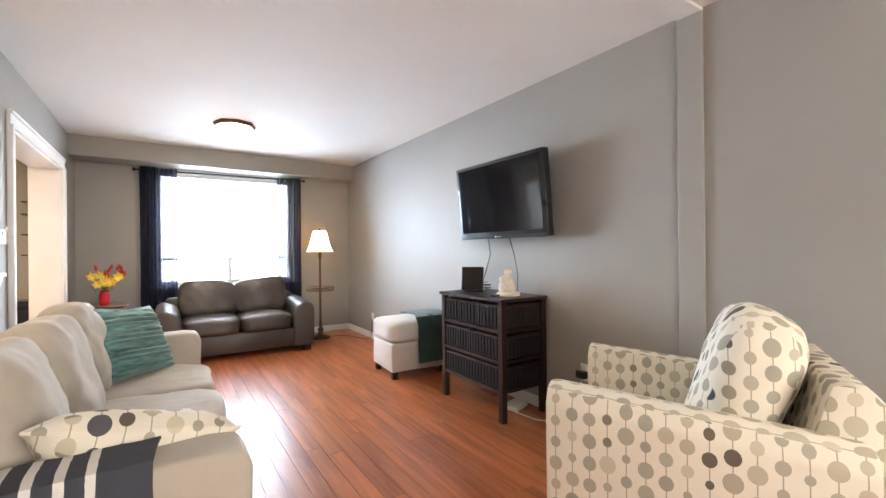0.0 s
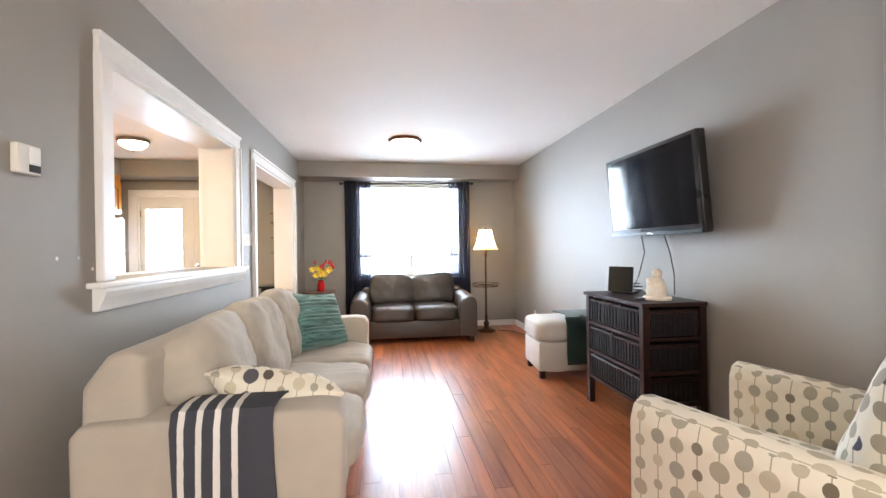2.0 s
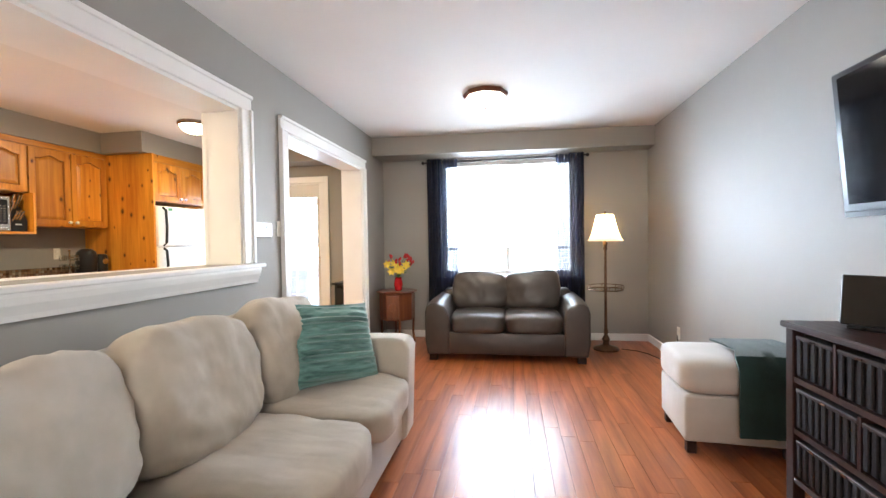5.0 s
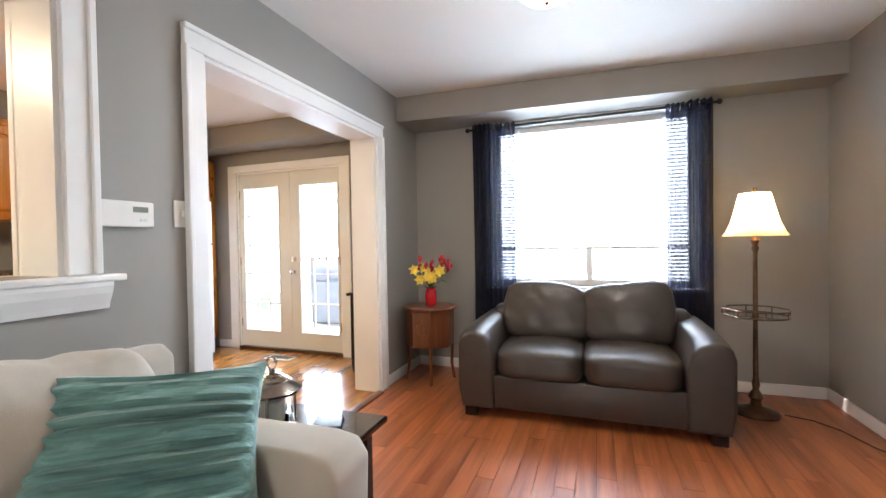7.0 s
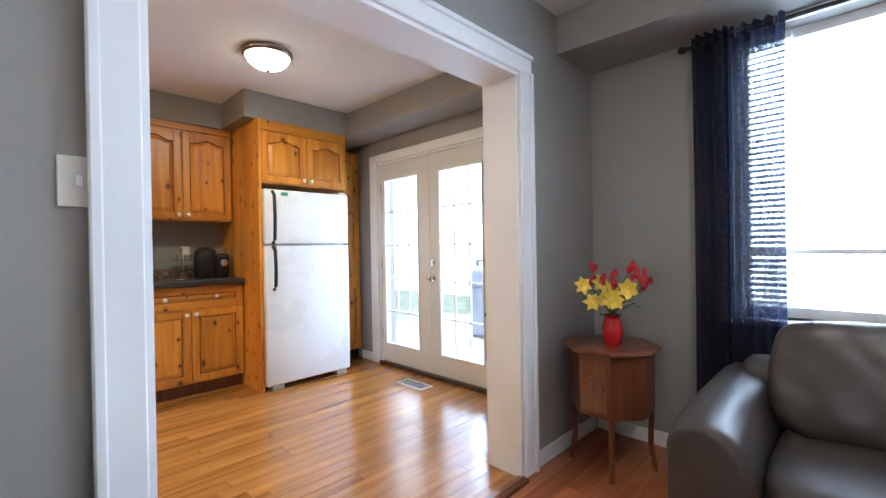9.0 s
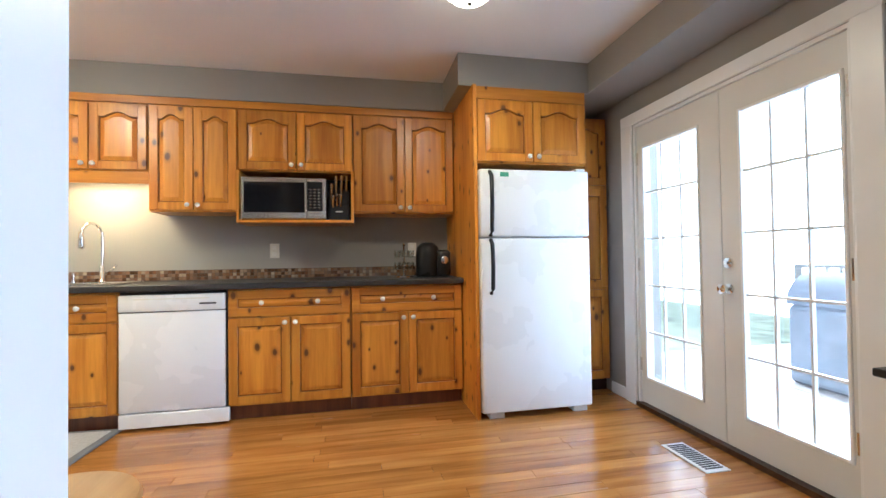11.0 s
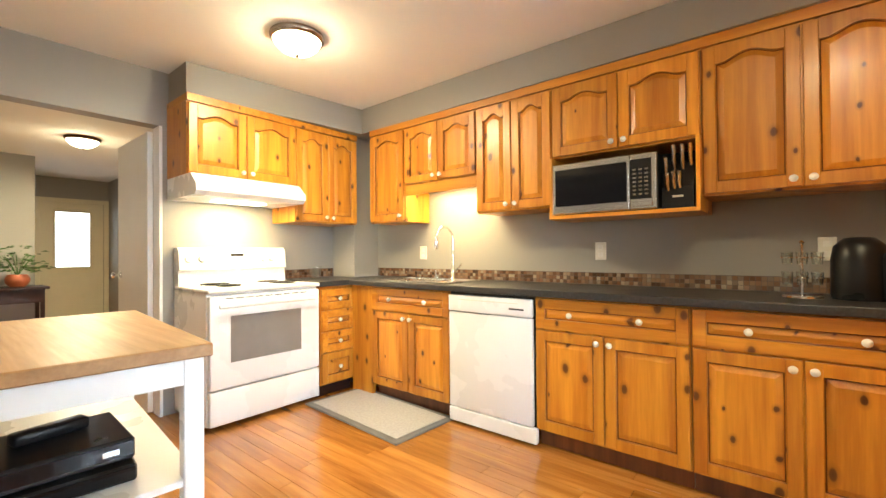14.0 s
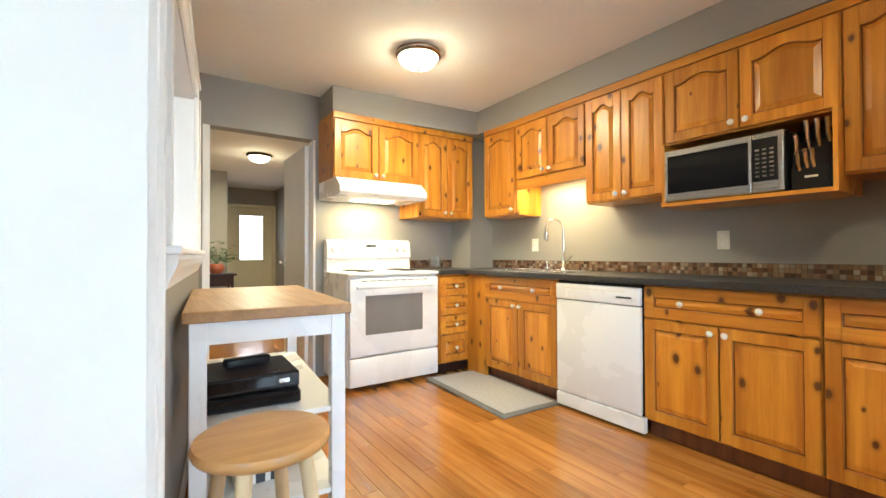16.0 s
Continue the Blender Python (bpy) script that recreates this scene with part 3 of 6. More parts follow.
back = part("kitchen_shelf", box(KX1 - 0.06, PT[0] - 0.155, 1.06, KX1 - 0.001, PT[1] + 0.13, 1.084, 0.006, 2), WHITE, sill, m=about(KX1, SPLAY[0], -SPLAY_TURN))
for x, o in ((LX0, 1), (KX1, -1)):
    prof = [(x, 0.965), (x + o * 0.022, 0.965), (x + o * 0.028, 0.985), (x + o * 0.044, 1.02), (x + o * 0.05, 1.045), (x + o * 0.05, 1.06), (x, 1.06)]
    part("apron", extrude_poly(bmesh.new(), [(p, z) for p, z in prof], 1, PT[0] - 0.12, PT[1] + 0.12), WHITE, sill, m=None if o > 0 else about(KX1, SPLAY[0], -SPLAY_TURN))

bb = tagged(new("baseboard"), "white painted baseboards along the walls", "baseboard", kind="structure")


def base_run(x0, y0, x1, y1, out):
    """A length of baseboard against a wall; out: the way it faces."""
    h, t = 0.085, 0.014
    ox, oy = out
    bm = box(min(x0, x1 + ox * t, x0 + ox * t), min(y0, y1 + oy * t, y0 + oy * t), 0, max(x1, x0 + ox * t, x1 + ox * t), max(y1, y0 + oy * t, y1 + oy * t), h, 0.004)
    part("board", bm, WHITE, bb)


base_run(LX1, LY0, LX1, 1.33, (-1, 0)); base_run(LX1, 1.47, LX1, LY1, (-1, 0))
base_run(LX0 + 0.016, LY1, LX1 - 0.016, LY1, (0, -1))
base_run(LX0, LY0, LX0, DR[0] - 0.1, (1, 0)); base_run(LX0, DR[1] + 0.1, LX0, LY1 - 0.016, (1, 0))
part("board", box(KX1 - 0.014, KY0 + 0.03, 0, KX1, SPLAY[0], 0.085, 0.004), WHITE, bb, m=about(KX1, SPLAY[0], -SPLAY_TURN))
base_run(KX1, DR[1] + 0.1, KX1, LY1, (-1, 0))
base_run(-2.90, LY1, FD[0] - 0.12, LY1, (0, -1)); base_run(FD[1] + 0.12, LY1, KX1 - 0.016, LY1, (0, -1))
base_run(-2.70, -4.5, -2.70, -0.7, (1, 0)); base_run(-1.55, -4.48, -1.55, -2.75, (-1, 0)); base_run(-1.55, -2.75, -0.52, -2.75, (0, 1))
struct("threshold_strip", extrude_poly(bmesh.new(), [(LX0 - 0.02, 0.0), (LX0 + 0.05, 0.0), (LX0 + 0.045, 0.012), (LX0 + 0.015, 0.018), (LX0 - 0.015, 0.012)], 1, DR[0] + 0.02, DR[1] - 0.02), WALNUT, "reddish wooden threshold strip in the doorway")

# ---- window ----
def window_living():
    x0, x1, z0, z1 = WIN
    w = tagged(new("window_1"), "wide white living room window, overexposed daylight outside", "window", kind="structure")
    f = part("window_frame", box(x0, 6.56, z0, x0 + 0.05, 6.62, z1), WHITE, w)
    part("window_frame", box(x1 - 0.05, 6.56, z0, x1, 6.62, z1), WHITE, w)
    part("window_frame", box(x0 + 0.05, 6.56, z1 - 0.05, x1 - 0.05, 6.62, z1), WHITE, w)
    part("window_frame", box(x0 + 0.05, 6.56, z0, x1 - 0.05, 6.62, z0 + 0.05), WHITE, w)
    part("rail", box(x0 + 0.05, 6.57, 1.09, x1 - 0.05, 6.61, 1.115), WHITE, w)
    part("mullion", box(1.19, 6.57, z0 + 0.05, 1.24, 6.61, 1.09), WHITE, w)
    for a, b, c, d in ((x0 + 0.05, x1 - 0.05, 1.115, z1 - 0.05), (x0 + 0.05, 1.19, z0 + 0.05, 1.09), (1.24, x1 - 0.05, z0 + 0.05, 1.09)):
        g = part("pane", box(a, 6.587, c, b, 6.593, d), GLASS, w)
        g.visible_shadow = False
    part("window_sill", box(x0 - 0.04, 6.40, z0 - 0.03, x1 + 0.04, 6.56, z0, 0.006), WHITE, w)
    for q0, q1 in ((x0 - 0.07, x0), (x1, x1 + 0.07)):
        part("casing", box(q0, LY1 - 0.02, z0 - 0.03, q1, LY1 - 0.001, z1), WHITE, w)
    part("casing", box(x0 - 0.07, LY1 - 0.02, z1, x1 + 0.07, LY1 - 0.001, z1 + 0.03), WHITE, w)


window_living()


def blind(xa, xb, z0, z1):
    b = thing("window_blind", "white slatted blind half drawn behind the curtain", "blind", group="window blinds")
    part("headrail", box(xa, 6.50, z1 - 0.03, xb, 6.54, z1), WHITE, b)
    src = None
    z = z1 - 0.05
    while z > z0:
        if src is None:
            src = link_bm("slat", box(xa, -0.016, -0.001, xb, 0.016, 0.001), PLATE)
            ob = src
        else:
            ob = new("slat", src.data)
        ob.parent = b
        ob.matrix_basis = pose(0, 6.52, z, 32)
        z -= 0.030


blind(0.42, 0.63, 0.82, 2.16)
blind(1.80, 2.0, 0.82, 2.16)


def curtain(xa, xb, z0, z1, y, waves, material, seed):
    bm = bmesh.new()
    n, rows = waves * 10, 14
    g = []
    for j in range(rows + 1):
        z = z0 + (z1 - z0) * j / rows
        row = []
        for i in range(n + 1):
            u = i / n
            a = 0.026 * math.sin(u * waves * 2 * math.pi + seed) + 0.008 * noise.noise(Vector((u * 8, z * 2, seed)))
            sw = 1 - 0.06 * math.sin(math.pi * (z - z0) / (z1 - z0))
            row.append(bm.verts.new(((xa + xb) / 2 + (u - 0.5) * (xb - xa) * sw, y + a, z)))
        g.append(row)
    for j in range(rows):
        for i in range(n):
            bm.faces.new((g[j][i], g[j][i + 1], g[j + 1][i + 1], g[j + 1][i]))
    return bm


for xs, fold in (((0.38, 0.62), (0.24, 0.40)), ((1.79, 1.96), (1.94, 2.11))):
    c = thing("curtain", "navy sheer grommet curtain hanging in folds beside the window", "curtain", group="curtains")
    part("sheer_panel", curtain(xs[0], xs[1], 0.30, 2.207, 6.372, 5, NAVY, xs[0]), NAVY, c, smooth=True)
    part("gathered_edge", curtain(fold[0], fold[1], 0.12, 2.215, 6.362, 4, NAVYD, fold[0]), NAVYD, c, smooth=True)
    for k in range(5):
        q = fold[0] + (xs[1] - fold[0]) * (k + 0.5) / 5 if fold[0] < xs[0] else xs[0] + (fold[1] - xs[0]) * (k + 0.5) / 5
        ring = [(q, 6.385 + 0.024 * math.cos(a), 2.18 + 0.024 * math.sin(a)) for a in np.linspace(0, 2 * math.pi, 13)[:-1]]
        part("grommet", tube(bmesh.new(), ring, 0.005, 6, True), STEEL, c)
rod = thing("curtain_rod", "black metal curtain rod with ball finials over the window", "curtain rod")
part("pole", tube(bmesh.new(), [(0.20, 6.385, 2.175), (2.14, 6.385, 2.188)], 0.011, 10), IRON, rod)
for x, z in ((0.19, 2.175), (2.15, 2.188)):
    part("finial", lathe(bmesh.new(), [(0, -0.022), (0.016, -0.014), (0.021, 0), (0.016, 0.014), (0, 0.022)], 12, x, 6.385, z), IRON, rod, smooth=True)
for x in (0.30, 2.08):
    part("bracket", box(x - 0.012, 6.38, 2.155, x + 0.012, LY1, 2.17), IRON, rod)

# ---- french doors and outside ----
def french_doors():
    x0, x1, zt = FD
    d = tagged(new("door_1"), "closed pair of white french doors with gridded glass", "door", kind="structure")
    for a, b in ((x0 - 0.115, x0), (x1, x1 + 0.115)):
        part("casing", box(a, LY1 - 0.022, 0, b, LY1 - 0.001, zt, 0.004), WHITE, d)
    part("casing", box(x0 - 0.115, LY1 - 0.022, zt, x1 + 0.115, LY1 - 0.001, zt + 0.08, 0.004), WHITE, d)
    part("frame", box(x0, LY1, 0, x0 + 0.02, LY1 + 0.12, zt), WHITE, d)
    part("frame", box(x1 - 0.02, LY1, 0, x1, LY1 + 0.12, zt), WHITE, d)
    part("frame", box(x0 + 0.02, LY1, zt - 0.02, x1 - 0.02, LY1 + 0.12, zt), WHITE, d)
    part("threshold", box(x0, LY1 - 0.02, 0, x1, LY1 + 0.15, 0.03), BRONZE, d)
    mid = -1.868
    for n, (a, b, g0, g1) in enumerate(((x0 + 0.022, mid, -2.515, -2.010), (mid + 0.004, x1 - 0.022, -1.750, -1.250))):
        y0, y1 = LY1 + 0.015, LY1 + 0.06
        leaf = part("door_leaf", box(a, y0, 0.035, g0, y1, zt - 0.022), DOORW, d)
        part("stile", box(g1, y0, 0.035, b, y1, zt - 0.022), DOORW, leaf)
        part("rail", box(g0, y0, 0.035, g1, y1, 0.205), DOORW, leaf)
        part("rail", box(g0, y0, 1.828, g1, y1, zt - 0.022), DOORW, leaf)
        bm = bmesh.new()
        for q0, q1, r0, r1 in ((g0, g0 + 0.016, 0.205, 1.828), (g1 - 0.016, g1, 0.205, 1.828), (g0 + 0.016, g1 - 0.016, 0.205, 0.221), (g0 + 0.016, g1 - 0.016, 1.812, 1.828)):
            bx(bm, q0, y0 - 0.008, r0, q1, y0 + 0.03, r1, 0.003)
        part("glazing_bead", bm, WHITE, leaf)
        g = part("pane", box(g0 + 0.002, y0 + 0.02, 0.207, g1 - 0.002, y0 + 0.026, 1.826), GLASS, leaf)
        g.visible_shadow = False
        for k in (1, 2):
            q = g0 + (g1 - g0) * k / 3
            part("muntin", box(q - 0.006, y0 + 0.012, 0.22, q + 0.006, y0 + 0.034, 1.813), WHITE, leaf)
        for k in range(1, 5):
            q = 0.205 + 1.623 * k / 5
            part("muntin", box(g0 + 0.015, y0 + 0.010, q - 0.006, g1 - 0.015, y0 + 0.036, q + 0.006), WHITE, leaf)
        if n == 1:
            part("knob", lathe(bmesh.new(), [(0.028, 0), (0.028, 0.006), (0.012, 0.01), (0.012, 0.03), (0.026, 0.042), (0.026, 0.058), (0, 0.066)], 16), CHROME, leaf, smooth=True, m=pose(mid + 0.045, y0, 0.88, 90))
            part("deadbolt", lathe(bmesh.new(), [(0.028, 0), (0.028, 0.012), (0.01, 0.016), (0.01, 0.026), (0, 0.026)], 16), CHROME, leaf, smooth=True, m=pose(mid + 0.045, y0, 1.02, 90))
        for zz in (0.3, 1.0, 1.75):
            hx = a if n == 0 else b
            part("hinge", box(hx - 0.01, y0 - 0.01, zz - 0.045, hx + 0.01, y0, zz + 0.045), CHROME, leaf)


french_doors()
# emissive sheet added past the lawn so the outdoors looks blown out
struct("backdrop", box(-30, 14, -0.4, 25, 14.1, 14), mat_emit("glowing_white_backdrop", (0.93, 0.97, 1.0), 4.5), "plain glowing backdrop standing in for overexposed daylight beyond the garden")
struct("ground", box(-60, LY1 + 0.2, -0.5, 60, 90, -0.4), GRASS, "green lawn outside the house")
deck = tagged(new("deck"), "weathered wooden deck behind the french doors", "deck", kind="structure")
src = None
for k in range(24):
    if src is None:
        src = link_bm("board", box(-4.2, 0, -0.03, 0.2, 0.132, 0), DECKW)
        ob = src
    else:
        ob = new("board", src.data)
    ob.parent = deck
    ob.matrix_basis = pose(0, 6.68 + k * 0.138, -0.06)
rail = thing("deck_railing", "pale wooden deck railing with balusters", "railing")
part("top_rail", box(-4.2, 9.84, 0.88, 0.2, 9.93, 0.92), DECKW, rail)
for px in (-4.2, -2.7, -1.2, 0.11):
    part("post", box(px, 9.84, -0.06, px + 0.09, 9.93, 0.88), DECKW, rail)
part("bottom_rail", box(-4.2, 9.86, 0.05, 0.2, 9.91, 0.11), DECKW, rail)
for k in range(30):
    part("baluster", box(-4.15 + k * 0.145, 9.865, 0.11, -4.115 + k * 0.145, 9.905, 0.88), DECKW, rail)
bbq = thing("barbecue", "barbecue standing on the deck, its colour paled grey-blue to imitate glare", "barbecue")
part("body", box(-2.95, 8.2, -0.06, -2.3, 8.75, 0.62, 0.05, 3), COVER, bbq)
part("lid", extrude_poly(bmesh.new(), [(8.2 + 0.275 - 0.275 * math.cos(a), 0.62 + 0.27 * math.sin(a)) for a in np.linspace(0, math.pi, 9)], 0, -2.95, -2.3), COVER, bbq, smooth=True)

# ---- kitchen ----
def knob(par, m):
    part("knob", lathe(bmesh.new(), [(0.008, 0), (0.006, 0.012), (0.015, 0.017), (0.017, 0.024), (0.012, 0.031), (0, 0.033)], 12), KNOBW, par, "white ceramic knob", True, m)


def arch_panel(w, h, arch, thick=0.02):
    """A frame-and-panel door in local x (width) and z (height), facing -y; the panel's top may be arched."""
    fr, rl = 0.055, 0.055
    bm = bmesh.new()
    bx(bm, 0, 0, 0, fr, thick, h, 0.003); bx(bm, w - fr, 0, 0, w, thick, h, 0.003)
    bx(bm, fr, 0.0005, 0, w - fr, thick, rl)
    n = 14
    top = [(fr, h), (w - fr, h)]
    low = []
    for k in range(n + 1):
        u = k / n
        s = max(0.0, math.sin(math.pi * min(1, max(0, (u - 0.12) / 0.76)))) ** 1.4 if arch else 0
        low.append((w - fr - u * (w - 2 * fr), h - rl - (arch * (1 - s))))
    extrude_poly(bm, top + low, 1, 0.0005, thick)
    pan = bmesh.new()
    g = 0.004
    def outline(ins):
        pts = [(fr + g + ins, rl + g + ins), (w - fr - g - ins, rl + g + ins)]
        for x, z in low:
            xx = min(max(x, fr + g + ins), w - fr - g - ins)
            pts.append((xx, z - g - ins))
        return pts
    a, b = outline(0.003), outline(0.030)
    # thin ring round the panel, coloured dark as groove shade
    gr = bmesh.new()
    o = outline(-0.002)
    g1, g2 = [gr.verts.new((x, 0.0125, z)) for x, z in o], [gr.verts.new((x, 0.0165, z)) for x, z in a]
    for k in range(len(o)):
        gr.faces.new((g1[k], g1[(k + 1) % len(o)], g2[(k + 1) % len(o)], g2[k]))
    va = [pan.verts.new((x, 0.014, z)) for x, z in a]
    vb = [pan.verts.new((x, 0.004, z)) for x, z in b]
    m = len(a)
    for k in range(m):
        pan.faces.new((va[k], va[(k + 1) % m], vb[(k + 1) % m], vb[k]))
    pan.faces.new(vb)
    back = [pan.verts.new((x, 0.018, z)) for x, z in a]
    pan.faces.new(back[::-1])
    for k in range(m):
        pan.faces.new((back[k], back[(k + 1) % m], va[(k + 1) % m], va[k]))
    bmesh.ops.recalc_face_normals(pan, faces=pan.faces[:])
    return bm, pan, gr


def cab_door(par, m, w, h, arch=0.0, knob_at=None, name="door"):
    fr, pan, gr = arch_panel(w, h, arch)
    d = part(name, fr, PINE if h > 0.2 else PINEH, par, m=m)
    part("panel", pan, PINE if h > 0.2 else PINEH, d)
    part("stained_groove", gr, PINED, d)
    for kx, kz in (knob_at or []):
        knob(d, pose(kx, 0, kz, 90))
    return d


def face(side, along, depth, z):
    """The pose of a door front: 'w' faces +x on the west wall, 'r' faces +y on the range wall; along is the door's start."""
    return pose(depth, along, z, 0, 0, 90) if side == "w" else pose(along, depth, z, 0, 0, 180)


def cabinet(name, label, side, a, b, back, front, z0, z1, doors, group="", arch=0.0, drawer=None, bottom_knob=True, kick=False, gap=0.008):
    """A pine cabinet from a to b along its wall. doors: (start, end) pairs; knob side by pairing."""
    t = thing(name, label, "cabinet", group=group)
    f = front - 0.021
    lo, hi = min(a, b), max(a, b)
    bm = bmesh.new()
    zb = 0.10 if kick else z0
    if side == "w":
        bx(bm, back, lo + 0.001, zb, f, hi - 0.001, z1)
        if kick:
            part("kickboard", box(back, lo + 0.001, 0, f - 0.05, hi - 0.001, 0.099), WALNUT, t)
    else:
        bx(bm, lo + 0.001, back, zb, hi - 0.001, f, z1)
        if kick:
            bx(bm, lo + 0.001, back, 0, hi - 0.001, f - 0.05, 0.10)
    part("body", bm, PINE, t)
    top = z1 - 0.012
    zz0 = zb + 0.012
    if drawer:
        dz = drawer
        n = len(doors)
        s = doors[0][0]
        e = doors[-1][1]
        w = abs(e - s) - gap
        cab_door(t, face(side, s + gap / 2 if side == "w" else s - gap / 2, front, dz + 0.006), w, top - dz - 0.006, 0, [(w * 0.27, (top - dz) / 2), (w * 0.73, (top - dz) / 2)], "drawer")
        top = dz - 0.006
    for k, (s, e) in enumerate(doors):
        w = abs(e - s) - gap
        h = top - zz0
        kx = w - 0.03 if k % 2 == 0 and len(doors) > 1 else 0.03
        if len(doors) == 1:
            kx = w - 0.03
        kz = h - 0.035 if kick else 0.035
        cab_door(t, face(side, s + gap / 2 if side == "w" else s - gap / 2, front, zz0), w, h, arch, [(kx, kz)])
    return t


UG, BG = "wall cabinets", "base cabinets"
pine = "knotty pine %s cabinet with white ceramic knobs"
UB, UF = KX0 + 0.002, -3.14
cabinet("wall_cabinet", pine % "corner wall", "w", 1.95, 2.375, UB, UF, 1.40, 2.165, [(1.955, 2.37)], UG, 0.035)
cabinet("wall_cabinet", "short knotty pine wall cabinet above the sink with a valance", "w", 2.377, 3.09, UB, UF, 1.69, 2.165, [(2.38, 2.733), (2.733, 3.088)], UG, 0.035)
cabinet("wall_cabinet", pine % "two-door wall", "w", 3.092, 3.666, UB, UF, 1.415, 2.165, [(3.095, 3.379), (3.379, 3.664)], UG, 0.035)
mwc = cabinet("wall_cabinet", "knotty pine wall cabinet over an open microwave shelf", "w", 3.668, 4.478, UB, UF, 1.715, 2.165, [(3.672, 4.073), (4.073, 4.475)], UG, 0.035)
cabinet("wall_cabinet", "tall two-door knotty pine wall cabinet beside the refrigerator panel", "w", 4.48, 5.258, UB, UF, 1.41, 2.165, [(4.484, 4.87), (4.87, 5.256)], UG, 0.035)
part("shelf_side", box(UB, 3.668, 1.335, UF + 0.03, 3.686, 1.713), PINE, mwc)
part("shelf_side", box(UB, 4.464, 1.335, UF + 0.07, 4.482, 1.713), PINE, mwc)
part("shelf_board", box(UB, 3.686, 1.335, UF + 0.07, 4.464, 1.355), PINEH, mwc)
part("shelf_back", box(UB, 3.686, 1.355, UB + 0.01, 4.464, 1.713), BLACK, mwc)
val = solo("valance_board", box(UF - 0.04, 2.377, 1.61, UF - 0.022, 3.09, 1.689), PINEH, "knotty pine valance board hiding the sink light", "valance")
solo("undercabinet_light", box(-3.32, 2.45, 1.662, -3.24, 3.0, 1.688, 0.004), mat_emit("lit_tube", (1, 0.8, 0.45), 6.0), "lit slim under-cabinet light above the sink", "light")
RB, RF = KY0 + 0.002, 1.758
cabinet("wall_cabinet", "short knotty pine wall cabinet above the range hood", "r", -2.54, -1.748, RB, RF, 1.68, 2.165, [(-1.752, -2.144), (-2.144, -2.538)], UG, 0.035)
cabinet("wall_cabinet", pine % "two-door wall", "r", -3.165, -2.542, RB, RF, 1.40, 2.165, [(-2.545, -2.853), (-2.853, -3.162)], UG, 0.035)
struct("trim_crown_west", box(UB, 1.95, 2.166, UF - 0.005, 5.258, 2.217), PINEH, "pine fascia above the wall cabinets", "trim")
struct("trim_crown_range", box(-3.165, RB, 2.166, -1.748, RF - 0.005, 2.217), PINEH, "pine fascia above the wall cabinets", "trim")

BBK, BF = KX0 + 0.002, -2.915
cabinet("base_cabinet", "knotty pine sink base cabinet with two doors", "w", 2.225, 3.02, BBK, BF, 0.1, 0.879, [(2.228, 2.624), (2.624, 3.018)], BG, 0, 0.69, kick=True)
cabinet("base_cabinet", "two-door knotty pine base cabinet with a wide drawer", "w", 3.657, 4.455, BBK, BF, 0.1, 0.879, [(3.66, 4.056), (4.056, 4.453)], BG, 0, 0.69, kick=True)
cabinet("base_cabinet", "two-door knotty pine base cabinet beside the refrigerator panel", "w", 4.457, 5.258, BBK, BF, 0.1, 0.879, [(4.46, 4.857), (4.857, 5.256)], BG, 0, 0.69, kick=True)
fill = thing("corner_filler", "knotty pine corner filler between the base cabinets", "cabinet", group=BG)
part("panel", box(-2.955, 1.975, 0.0, -2.925, 2.224, 0.879), PINE, fill)
dw_ = thing("drawer_unit", "narrow knotty pine unit of four drawers beside the range", "cabinet", group=BG)
part("body", box(-2.955, KY0 + 0.002, 0.10, -2.622, 1.955, 0.879), PINE, dw_)
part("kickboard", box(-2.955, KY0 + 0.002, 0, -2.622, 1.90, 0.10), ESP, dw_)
z = 0.115
for h in (0.24, 0.165, 0.165, 0.165):
    cab_door(dw_, pose(-2.627, 1.976, z, 0, 0, 180), 0.322, h - 0.008, 0, [(0.161, (h - 0.008) / 2)], "drawer")
    z += h + 0.004

ctr = thing("countertop", "charcoal laminate countertop running round the corner", "countertop")
bm = box(KX0 + 0.001, 1.995, 0.88, -2.875, 5.262, 0.92, 0.006, 2)
part("long_run", bm, COUNTER, ctr)
part("short_run", box(KX0 + 0.001, KY0 + 0.001, 0.88, -2.615, 1.995, 0.92, 0.004), COUNTER, ctr)
solo("refrigerator_side_panel", box(KX0 + 0.001, 5.264, 0, -2.57, 5.288, 2.217, 0.002), PINE, "tall knotty pine panel beside the refrigerator", "panel")
frc = cabinet("wall_cabinet", "deep knotty pine cabinet above the refrigerator", "w", 5.290, 6.09, UB, -2.585, 1.70, 2.135, [(5.293, 5.690), (5.690, 6.087)], UG, 0.035)
part("fascia", box(UB, 5.290, 2.136, -2.60, 6.09, 2.217), PINEH, frc)
pan = thing("pantry_cabinet", "tall narrow knotty pine pantry cabinet beside the refrigerator", "cabinet")
part("body", box(UB, 6.095, 0.1, -2.92, 6.45, 2.15), PINE, pan)
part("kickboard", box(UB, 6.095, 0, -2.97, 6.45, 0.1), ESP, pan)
cab_door(pan, face("w", 6.10, -2.9, 1.62), 0.34, 0.50, 0.03, [(0.03, 0.03)])
cab_door(pan, face("w", 6.10, -2.9, 0.82), 0.34, 0.77, 0.0, [(0.03, 0.3)])
cab_door(pan, face("w", 6.10, -2.9, 0.115), 0.34, 0.685, 0.0, [(0.03, 0.6)])


